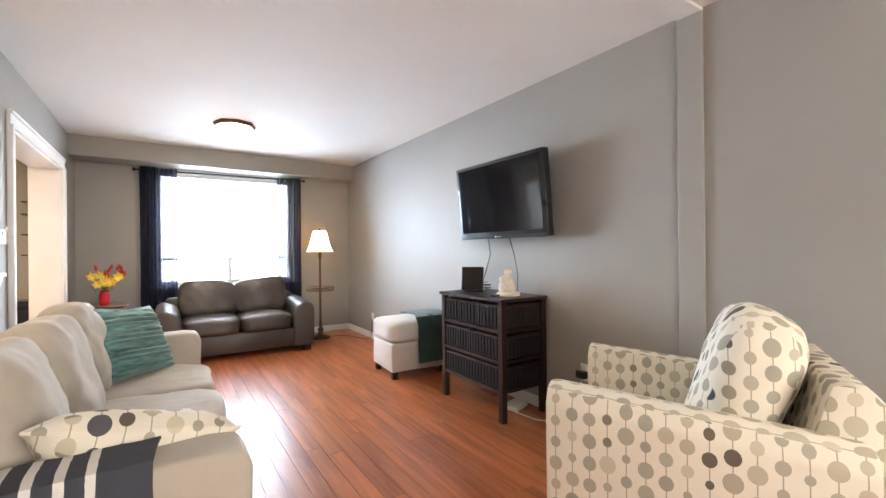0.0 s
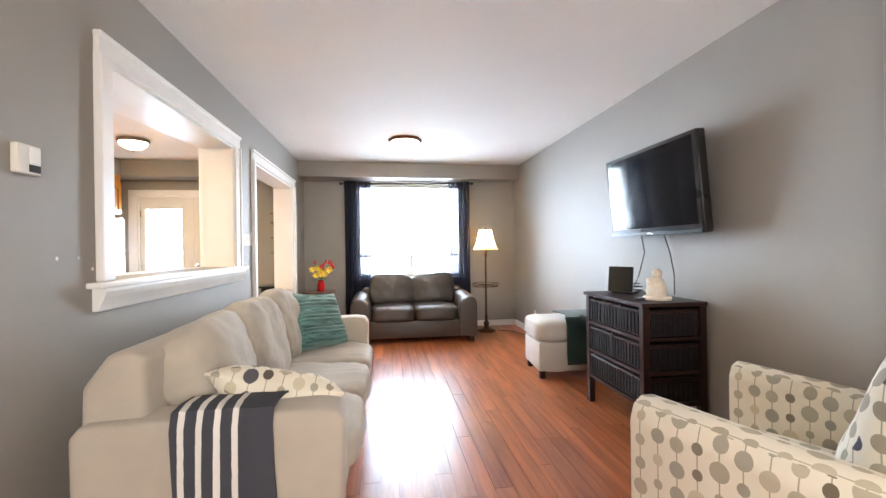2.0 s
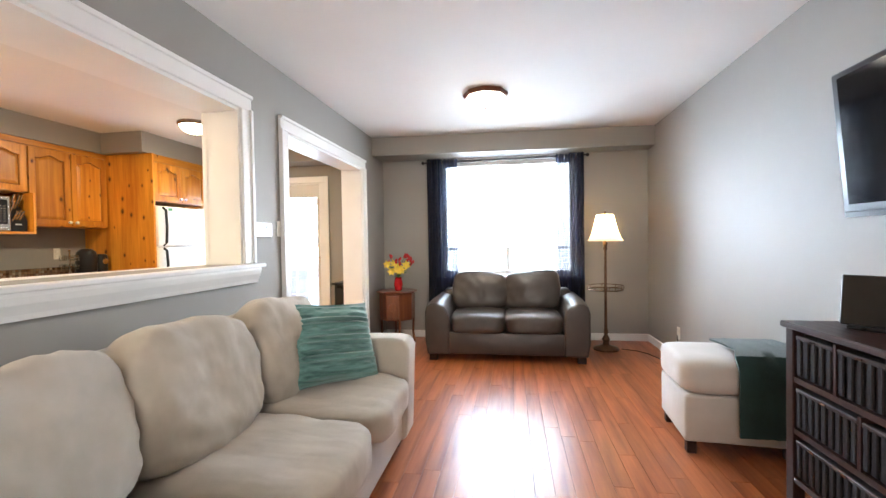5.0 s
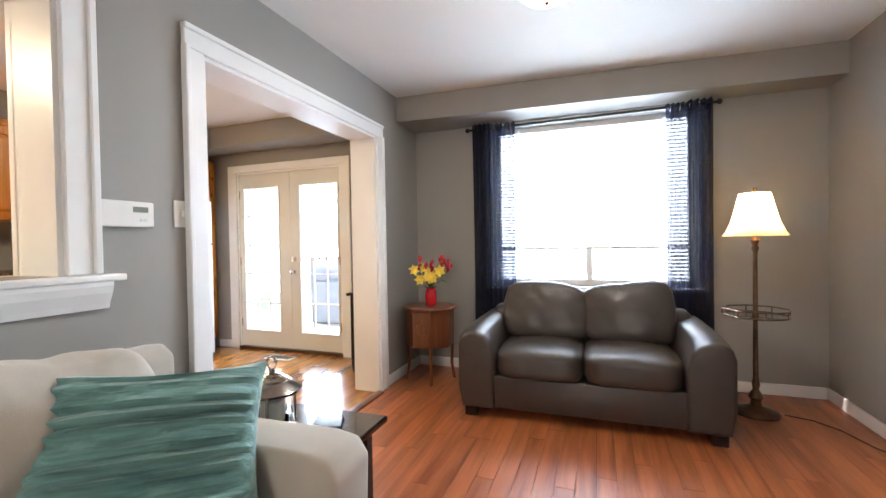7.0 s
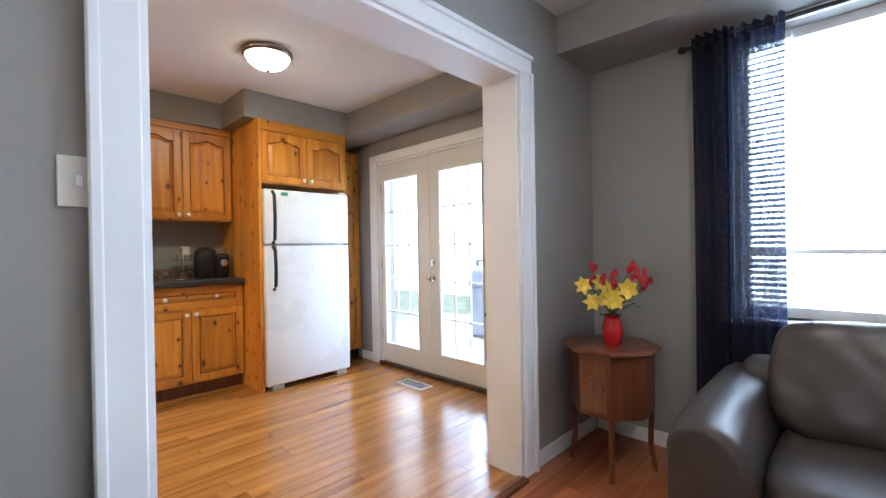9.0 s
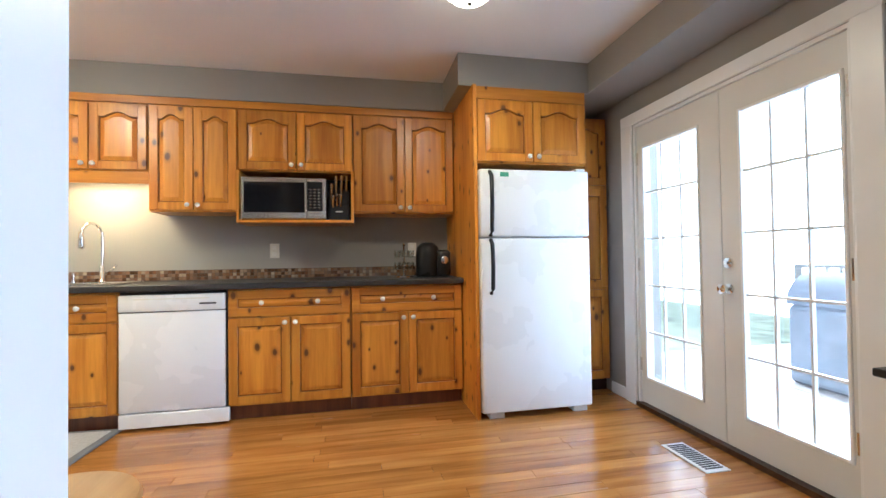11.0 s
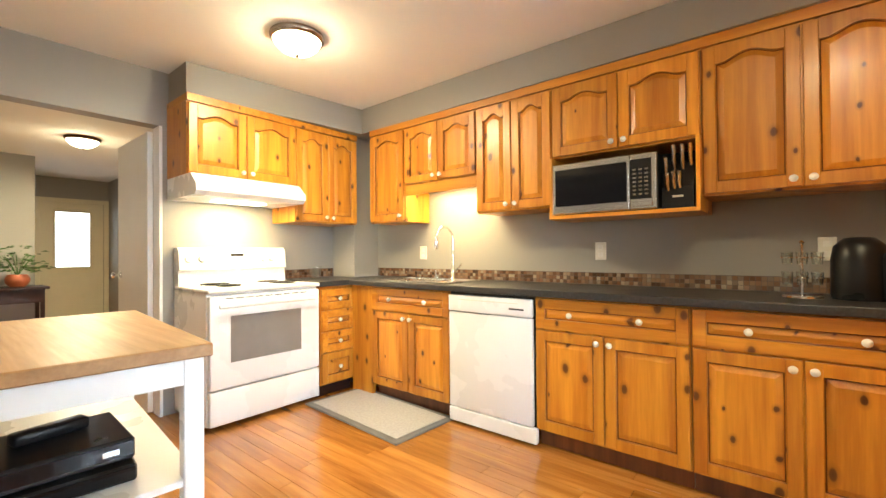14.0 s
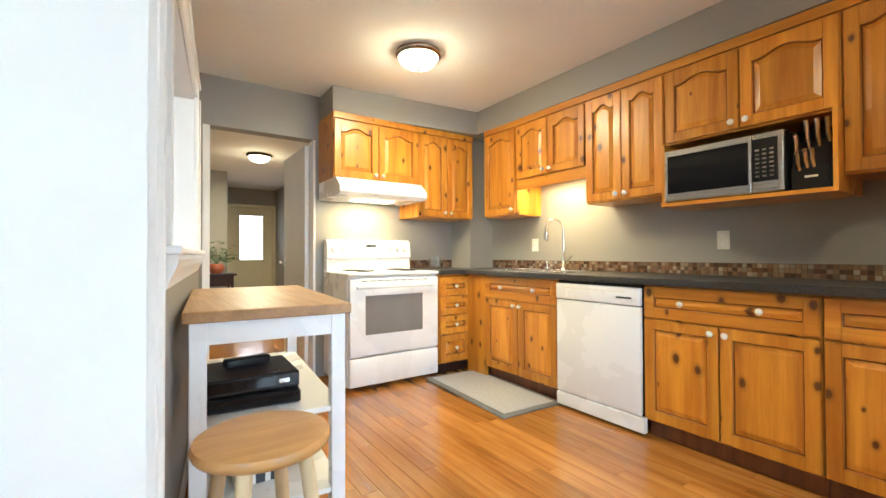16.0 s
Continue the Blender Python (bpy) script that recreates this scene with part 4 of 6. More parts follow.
def refrigerator():
    t = thing("refrigerator", "white top-freezer refrigerator with black handles", "refrigerator")
    y0, y1, xf = 5.294, 6.075, -2.545
    part("body", box(-3.30, y0 + 0.005, 0.03, xf - 0.075, y1 - 0.005, 1.65, 0.006), ENAMEL, t)
    for nm, a, b in (("freezer_door", 1.20, 1.65), ("fresh_food_door", 0.045, 1.19)):
        d = part(nm, box(xf - 0.07, y0, a, xf, y1, b, 0.014, 3), ENAMEL, t, smooth=True)
        h0, h1 = (1.21, 1.63) if nm == "freezer_door" else (0.83, 1.18)
        pts = [(xf - 0.002, y0 + 0.07, h0), (xf + 0.035, y0 + 0.07, h0 + 0.03), (xf + 0.045, y0 + 0.07, (h0 + h1) / 2), (xf + 0.035, y0 + 0.07, h1 - 0.03), (xf - 0.002, y0 + 0.07, h1)]
        part("handle", tube(bmesh.new(), pts, 0.014, 8), BLACK, d, "black bowed handle", True)
    for y in (y0 + 0.06, y1 - 0.12):
        part("foot", box(xf - 0.12, y, 0, xf - 0.04, y + 0.1, 0.035), KNOBW, t)
    part("hinge_cap", box(xf - 0.09, y1 - 0.09, 1.65, xf - 0.01, y1 - 0.02, 1.668, 0.004), PLATE, t)
    solo("sticker", box(xf + 0.0005, y0 + 0.14, 1.60, xf + 0.0015, y0 + 0.20, 1.63), mat_plain("green_sticker", (0.05, 0.25, 0.15), 0.5, bmp=0), "small green sticker on the freezer door", "sticker")


refrigerator()


def dishwasher():
    t = thing("dishwasher", "white built-in dishwasher under the counter", "dishwasher")
    xf = -2.90
    part("body", box(BBK, 3.024, 0.1, xf - 0.03, 3.653, 0.876), BLACK, t)
    part("door", box(xf - 0.03, 3.03, 0.115, xf, 3.648, 0.745, 0.006, 2), ENAMEL, t, smooth=True)
    c = part("control_panel", box(xf - 0.03, 3.03, 0.75, xf + 0.008, 3.648, 0.858, 0.008, 2), ENAMEL, t, smooth=True)
    part("vent_grip", box(xf + 0.0085, 3.12, 0.826, xf + 0.010, 3.56, 0.833), PLATE, c)
    part("badge", box(xf + 0.0085, 3.50, 0.79, xf + 0.010, 3.60, 0.80), BLACK, c)
    part("toe_panel", box(xf - 0.03, 3.03, 0.02, xf + 0.004, 3.672, 0.108, 0.003), ENAMEL, t)


dishwasher()


def cooker():
    t = thing("range", "white freestanding electric range with an oven window", "range")
    x0, x1, yf, yb = -2.607, -1.79, 1.976, KY0 + 0.005
    part("body", box(x0, yb, 0.03, x1, yf - 0.045, 0.885, 0.004), ENAMEL, t)
    top = part("cooktop", box(x0 - 0.003, yb, 0.886, x1 + 0.003, yf, 0.915, 0.01, 3), ENAMEL, t, smooth=True)
    for k, (bxx, byy, r) in enumerate(((-2.40, 1.80, 0.1), (-2.0, 1.80, 0.08), (-2.40, 1.58, 0.08), (-2.0, 1.58, 0.1))):
        pts = []
        for a in np.linspace(0, 6 * math.pi, 50):
            rr = r * (0.25 + 0.75 * a / (6 * math.pi))
            pts.append((bxx + rr * math.cos(a), byy + rr * math.sin(a), 0.924))
        part("burner_coil", tube(bmesh.new(), pts, 0.006, 6), BLACK, top)
    d = part("oven_door", box(x0 + 0.006, yf - 0.044, 0.265, x1 - 0.006, yf, 0.868, 0.01, 3), ENAMEL, t, smooth=True)
    part("oven_window", box(x0 + 0.165, yf + 0.0005, 0.43, x1 - 0.135, yf + 0.003, 0.735, 0.001), OVEN, d, "grey glass window")
    part("handle", box(x0 + 0.05, yf + 0.018, 0.79, x1 - 0.05, yf + 0.042, 0.82, 0.01, 3), ENAMEL, d, smooth=True)
    for q in (x0 + 0.07, x1 - 0.09):
        part("handle_post", box(q, yf - 0.002, 0.795, q + 0.02, yf + 0.02, 0.815), ENAMEL, d)
    for k in range(9):
        part("vent_slot", box(x0 + 0.12 + k * 0.068, yf + 0.0005, 0.848, x0 + 0.17 + k * 0.068, yf + 0.002, 0.853), BLACK, d)
    part("storage_drawer", box(x0 + 0.006, yf - 0.044, 0.035, x1 - 0.006, yf - 0.003, 0.255, 0.008, 2), ENAMEL, t, smooth=True)
    bg = part("backguard", extrude_poly(bmesh.new(), [(yb, 0.915), (yb + 0.09, 0.915), (yb + 0.075, 1.02), (yb + 0.105, 1.03), (yb + 0.085, 1.165), (yb + 0.06, 1.192), (yb, 1.192)], 0, x0, x1), ENAMEL, t)
    tilt = 79
    for q in (x1 - 0.06, x1 - 0.15, x0 + 0.06, x0 + 0.13, x0 + 0.20):
        part("dial", lathe(bmesh.new(), [(0.026, 0), (0.022, 0.012), (0.02, 0.022), (0, 0.024)], 14), ENAMEL, bg, smooth=True, m=pose(q, yb + 0.094, 1.105, -tilt))
    part("display", box(-2.25, 0, -0.012, -2.15, 0.003, 0.012), BLACK, bg, m=pose(0, yb + 0.090, 1.135, -12))
    part("badge", box(-2.21, 0, -0.008, -2.19, 0.002, 0.008), PLATE, bg, m=pose(0, yb + 0.097, 1.085, -9))


cooker()
hood = thing("range_hood", "white range hood with a lit underside", "range hood")
part("shell", extrude_poly(bmesh.new(), [(RB, 1.678), (1.80, 1.678), (1.89, 1.60), (1.895, 1.555), (1.86, 1.53), (RB, 1.53)], 0, -2.54, -1.75), ENAMEL, hood)
part("diffuser", box(-2.33, 1.55, 1.522, -1.97, 1.68, 1.529), mat_emit("lit_hood_lens", (1, 0.82, 0.5), 8.0), hood, "lit frosted lens")
part("switch_panel", box(-2.28, 1.8935, 1.565, -2.12, 1.8965, 1.585), PLATE, hood)


def sink():
    t = thing("sink", "stainless steel double sink set into the countertop", "sink")
    bm = bmesh.new()
    for a, b in ((2.28, 2.60), (2.64, 2.96)):
        for q in ((-3.32, a - 0.02, -2.98, a), (-3.32, b, -2.98, b + 0.02), (-3.34, a - 0.02, -3.32, b + 0.02), (-2.98, a - 0.02, -2.96, b + 0.02)):
            bx(bm, q[0], q[1], 0.9205, q[2], q[3], 0.928)
    part("rim", bm, STEEL, t)
    for a, b in ((2.28, 2.60), (2.64, 2.96)):
        part("bowl", box(-3.32, a, 0.9205, -2.98, b, 0.9225), STEEL, t)
        part("drain", lathe(bmesh.new(), [(0.04, 0), (0.035, 0.003), (0, 0.003)], 16, -3.15, (a + b) / 2, 0.9226), CHROME, t)
    f = thing("faucet", "chrome gooseneck pull-down kitchen faucet", "faucet")
    part("base", lathe(bmesh.new(), [(0.03, 0), (0.028, 0.01), (0.018, 0.02), (0.016, 0.10), (0.012, 0.12)], 16, -3.37, 2.70, 0.921), CHROME, f, smooth=True)
    pts = [(-3.37, 2.70, 1.0)] + [(-3.37, 2.70, 1.0 + 0.02 * k) for k in range(1, 14)]
    pts += [(-3.37 + 0.075 - 0.075 * math.cos(a), 2.70 - 0.05 * (a / math.pi), 1.27 + 0.075 * math.sin(a)) for a in np.linspace(0.2, math.pi, 10)]
    part("spout", tube(bmesh.new(), pts, 0.0105, 10), CHROME, f, smooth=True)
    part("spray_head", lathe(bmesh.new(), [(0.012, 0), (0.017, -0.03), (0.020, -0.10), (0.016, -0.115), (0, -0.115)][::-1], 14, -3.22, 2.65, 1.28), CHROME, f, smooth=True)
    part("lever", tube(bmesh.new(), [(-3.37, 2.72, 0.99), (-3.36, 2.77, 1.02), (-3.35, 2.80, 1.05)], 0.006), CHROME, f, smooth=True)
    solo("soap_dispenser", lathe(bmesh.new(), [(0.016, 0), (0.014, 0.02), (0.006, 0.025), (0.006, 0.06), (0.012, 0.062), (0.012, 0.072), (0, 0.073)], 12, -3.37, 2.52, 0.921), CHROME, "small chrome soap dispenser beside the faucet", "dispenser", True)


sink()


def microwave():
    t = thing("microwave", "stainless steel microwave oven on the open pine shelf", "microwave")
    y0, y1, z0, z1, xf = 3.705, 4.285, 1.357, 1.66, -3.075
    part("body", box(-3.42, y0, z0, xf - 0.02, y1, z1, 0.004), BLACK, t)
    d = part("door", box(xf - 0.019, y0, z0 + 0.004, xf, y1 - 0.135, z1, 0.006, 2), STEEL, t)
    part("window", box(xf + 0.0005, y0 + 0.02, z0 + 0.05, xf + 0.003, y1 - 0.15, z1 - 0.035), SCREEN, d)
    c = part("control_panel", box(xf - 0.019, y1 - 0.133, z0 + 0.004, xf, y1, z1, 0.006, 2), STEEL, t)
    part("keypad_field", box(xf + 0.0005, y1 - 0.13, z0 + 0.06, xf + 0.003, y1 - 0.025, z1 - 0.03), BLACK, c)
    for i in range(7):
        for j in range(3):
            part("key", box(xf + 0.003, y1 - 0.118 + j * 0.03, z0 + 0.08 + i * 0.022, xf + 0.004, y1 - 0.10 + j * 0.03, z0 + 0.09 + i * 0.022), PEWTER, c)
    part("open_button", box(xf + 0.0005, y1 - 0.125, z0 + 0.02, xf + 0.004, y1 - 0.02, z0 + 0.045, 0.002), STEEL, c)


microwave()
kb = thing("knife_block", "black knife block with steel-handled knives", "knife block")
part("block", extrude_poly(bmesh.new(), [(-3.40, 1.356), (-3.12, 1.356), (-3.12, 1.47), (-3.20, 1.60), (-3.40, 1.60)], 1, 4.30, 4.445), BLACK, kb)
part("badge", box(-3.1195, 4.35, 1.415, -3.118, 4.40, 1.425), PLATE, kb)
for k, (y, z, l) in enumerate(((4.32, 1.50, 0.12), (4.35, 1.56, 0.13), (4.39, 1.56, 0.13), (4.425, 1.58, 0.11), (4.33, 1.45, 0.08), (4.36, 1.46, 0.08), (4.385, 1.46, 0.08))):
    x = -3.12 - max(0, z - 1.47) * 0.6
    part("knife_handle", tube(bmesh.new(), [(x - 0.03, y, z - 0.02), (x + 0.02, y, z + l * 0.45), (x + 0.035, y + 0.004, z + l * 0.8), (x + 0.05, y + 0.004, z + l)], 0.010, 8), STEEL, kb, smooth=True)


def outlet(name, label, m, w=0.07, h=0.115, material=PLATE, kind="outlet"):
    t = thing(name, label, kind, m)
    part("plate", box(-w / 2, -0.006, -h / 2, w / 2, 0, h / 2, 0.002), material, t)
    if kind == "outlet":
        for z in (-0.025, 0.025):
            part("socket", box(-0.016, -0.008, z - 0.015, 0.016, -0.006, z + 0.015, 0.003), KNOBW, t)
    else:
        part("toggle", box(-0.006, -0.018, -0.012, 0.006, -0.006, 0.012, 0.002), KNOBW, t)
    return t


for y, wd in ((2.30, 0.08), (3.86, 0.07), (4.96, 0.07)):
    outlet("outlet", "ivory outlet plate above the backsplash", pose(KX0, y, 1.14, 0, 0, 90), wd)
# small appliances by the refrigerator panel
car = thing("pod_carousel", "wire carousel holding small glasses", "carousel")
part("base", lathe(bmesh.new(), [(0.075, 0), (0.07, 0.008), (0.006, 0.012), (0.006, 0.24), (0.012, 0.25), (0, 0.26)], 16, -3.18, 4.86, 0.921), CHROME, car, smooth=True)
for lvl in (0.06, 0.15):
    for k in range(6):
        a = k * math.pi / 3
        ring = [(-3.18 + 0.06 * math.cos(a) + 0.024 * math.cos(b), 4.86 + 0.06 * math.sin(a) + 0.024 * math.sin(b), 0.921 + lvl + 0.03) for b in np.linspace(0, 2 * math.pi, 11)[:-1]]
        part("wire_ring", tube(bmesh.new(), ring, 0.002, 5, True), CHROME, car)
        part("glass", lathe(bmesh.new(), [(0.018, 0), (0.022, 0.055), (0.020, 0.055), (0.016, 0.004), (0, 0.004)], 10, -3.18 + 0.06 * math.cos(a), 4.86 + 0.06 * math.sin(a), 0.921 + lvl), TUMBLER, car, smooth=True)
kt = thing("coffee_maker", "black rounded coffee maker with a chrome ring", "coffee maker")
part("body", lathe(bmesh.new(), [(0.09, 0), (0.095, 0.02), (0.095, 0.17), (0.085, 0.23), (0.05, 0.265), (0, 0.27)], 24, -3.2, 5.05, 0.921), BLACK, kt, smooth=True)
part("brew_head", box(-3.27, 5.11, 0.921, -3.10, 5.22, 1.13, 0.03, 3), BLACK, kt, smooth=True)
part("chrome_ring", lathe(bmesh.new(), [(0.03, 0), (0.03, 0.01), (0.02, 0.012), (0, 0.012)], 16), CHROME, kt, smooth=True, m=pose(-3.10, 5.165, 1.05, 0, 90))
for k, (x, y) in enumerate(((-2.86, 1.50), (-2.93, 1.47))):
    solo("tumbler", lathe(bmesh.new(), [(0.03, 0), (0.036, 0.105), (0.033, 0.105), (0.027, 0.008), (0, 0.008)], 18, x, y, 0.921), TUMBLER, "clear drinking glass on the countertop", "glass", True, group="drinking glasses")
rug = thing("kitchen_mat", "grey cushioned floor mat with a darker edge by the sink", "mat", pose(-2.71, 2.505, 0, 0, 0, -3))
part("edge", box(-0.27, -0.52, 0.0, 0.27, 0.52, 0.014, 0.008), MATE, rug)
part("pad", box(-0.225, -0.475, 0.0142, 0.225, 0.475, 0.018, 0.002), MAT, rug)
vent = thing("floor_register", "white metal floor register by the french doors", "floor vent")
part("frame", box(-1.99, 6.16, 0.0, -1.67, 6.30, 0.006, 0.002), WHITE, vent)
for k in range(14):
    part("slat", box(-1.965 + k * 0.02, 6.18, 0.0062, -1.957 + k * 0.02, 6.28, 0.009), BLACK, vent)


def dome_light(name, label, x, y, r, rim, glass, n=28):
    t = thing(name, label, "ceiling light")
    part("rim", lathe(bmesh.new(), [(r, 0), (r * 1.02, -0.012), (r * 0.98, -0.03), (r * 0.9, -0.036), (r * 0.86, -0.03)][::-1], n, x, y, CEIL), rim, t, smooth=n > 12)
    g = part("glass_bowl", lathe(bmesh.new(), [(0.0, -0.112), (r * 0.3, -0.108), (r * 0.6, -0.088), (r * 0.8, -0.06), (r * 0.88, -0.03)], n, x, y, CEIL), glass, t, "lit frosted glass bowl", n > 12)
    g.visible_shadow = False
    part("finial", lathe(bmesh.new(), [(0, -0.132), (0.01, -0.126), (0.012, -0.118), (0.006, -0.112)], 10, x, y, CEIL), rim, t, smooth=True)


dome_light("ceiling_light", "round flush ceiling light with a bronze rim, lit", -2.06, 2.56, 0.155, PEWTER, DOME)
dome_light("ceiling_light", "round flush ceiling light near the french doors, lit", -1.88, 5.06, 0.155, PEWTER, DOME)
dome_light("ceiling_light", "eight-sided flush ceiling light with a wooden rim, lit", 1.065, 4.81, 0.185, WALNUT, DOMEL, 8)
dome_light("ceiling_light", "round flush hall ceiling light with a dark rim, lit", -1.75, -1.2, 0.16, BRONZE, DOME)

# ---- living room ----
def sofa():
    t = thing("sofa", "long beige microfibre sofa with loose back cushions, against the wall", "sofa")
    x0, x1, y0, y1 = -0.20, 0.665, 1.53, 3.71
    part("base", box(x0 + 0.04, y0 + 0.03, 0.07, x1 - 0.03, y1 - 0.03, 0.30, 0.02, 2), BEIGES, t, smooth=True)
    bm = extrude_poly(bmesh.new(), [(x0, 0.08), (x0 + 0.16, 0.30), (x0 + 0.23, 0.30), (x0 + 0.22, 0.84), (x0 + 0.17, 0.87), (x0 + 0.10, 0.86), (x0 + 0.02, 0.75)], 1, y0 + 0.05, y1 - 0.05)
    bmesh.ops.bevel(bm, geom=bm.edges[:], offset=0.028, segments=3, profile=0.6, affect="EDGES")
    part("backrest", bm, BEIGES, t, smooth=True)
    for a, b in ((y0, y0 + 0.17), (y1 - 0.17, y1)):
        prof = [(x0 + 0.02, 0.07), (x1 - 0.02, 0.07), (x1, 0.10), (x1 + 0.02, 0.60), (x1 - 0.01, 0.645), (x1 - 0.08, 0.655), (x0 + 0.22, 0.645), (x0 + 0.04, 0.64), (x0 + 0.01, 0.60)]
        bm = extrude_poly(bmesh.new(), prof, 1, a, b)
        bmesh.ops.bevel(bm, geom=bm.edges[:], offset=0.02, segments=3, profile=0.6, affect="EDGES")
        part("arm", bm, BEIGES, t, smooth=True)
    n = 3
    w = (y1 - y0 - 0.36) / n
    for k in range(n):
        yc = y0 + 0.18 + w * (k + 0.5)
        part("seat_cushion", cushion(x0 + 0.56, yc, 0.385, 0.72, w - 0.004, 0.19, 5.0, 14, 0.020, 5.0, k * 3.1), BEIGE, t, smooth=True)
        bm = cushion(0, 0, 0, 0.24, w + 0.02, 0.50, 3.4, 22, 0.030, 5.5, 11 + k * 2.7)
        bmesh.ops.transform(bm, matrix=pose(x0 + 0.29, yc, 0.68, 0, -17 + 2 * k, (4, -3, 2)[k]), verts=bm.verts[:])
        part("back_cushion", bm, BEIGE, t, smooth=True)
    for x in (x0 + 0.1, x1 - 0.1):
        for y in (y0 + 0.08, y1 - 0.08):
            part("foot", box(x - 0.03, y - 0.03, 0, x + 0.03, y + 0.03, 0.08, 0.004), ESP, t)


sofa()
solo("teal_pillow", pillow(0.50, 0.46, 0.16, 30, 0.006, 2.0, 0.022), TEAL, "teal throw pillow with horizontal ruffles on the sofa", "pillow", True, Matrix.Translation((0.30, 3.37, 0.665)) @ pose(0, 0, 0, 0, 0, 52) @ pose(0, 0, 0, 62, 0, 0) @ pose(0, 0, 0, 0, 0, -6))
solo("dotted_pillow", pillow(0.50, 0.42, 0.15, 16, 0.006, 5.0), DOTS, "cream dotted throw pillow lying against the sofa arm", "pillow", True, Matrix.Translation((0.39, 1.84, 0.62)) @ pose(0, 0, 0, 0, 0, 6) @ pose(0, 0, 0, -27, 13, 0))


def throw():
    """A knitted throw hanging over the arm of the sofa."""
    bm = bmesh.new()
    prof = [(1.92, 0.50), (1.80, 0.515), (1.735, 0.60), (1.715, 0.665), (1.66, 0.682), (1.58, 0.684), (1.53, 0.672), (1.512, 0.62), (1.508, 0.50), (1.506, 0.36), (1.504, 0.22), (1.503, 0.10)]
    n = 24
    g = []
    for j, (y, z) in enumerate(prof):
        row = []
        for i in range(n + 1):
            u = i / n
            x = -0.10 + 0.32 * u + 0.02 * (j / 12) * math.sin(3 * u) + 0.012 * math.sin(j * 0.7)
            d = 0.007 * math.sin(u * 15 + j * 0.4) + 0.006 * noise.noise(Vector((u * 5, j * 0.4, 1)))
            row.append(bm.verts.new((x, y - max(0, d) - 0.004, z + (0.004 if j < 7 else 0))))
        g.append(row)
    for j in range(len(prof) - 1):
        for i in range(n):
            bm.faces.new((g[j][i], g[j + 1][i], g[j + 1][i + 1], g[j][i + 1]))
    bmesh.ops.recalc_face_normals(bm, faces=bm.faces[:])
    bmesh.ops.solidify(bm, geom=bm.faces[:], thickness=0.008)
    return bm


solo("striped_throw", throw(), STRIPE, "charcoal knitted throw with white stripes over the sofa arm", "blanket", True, pose(0.24, 0, 0))


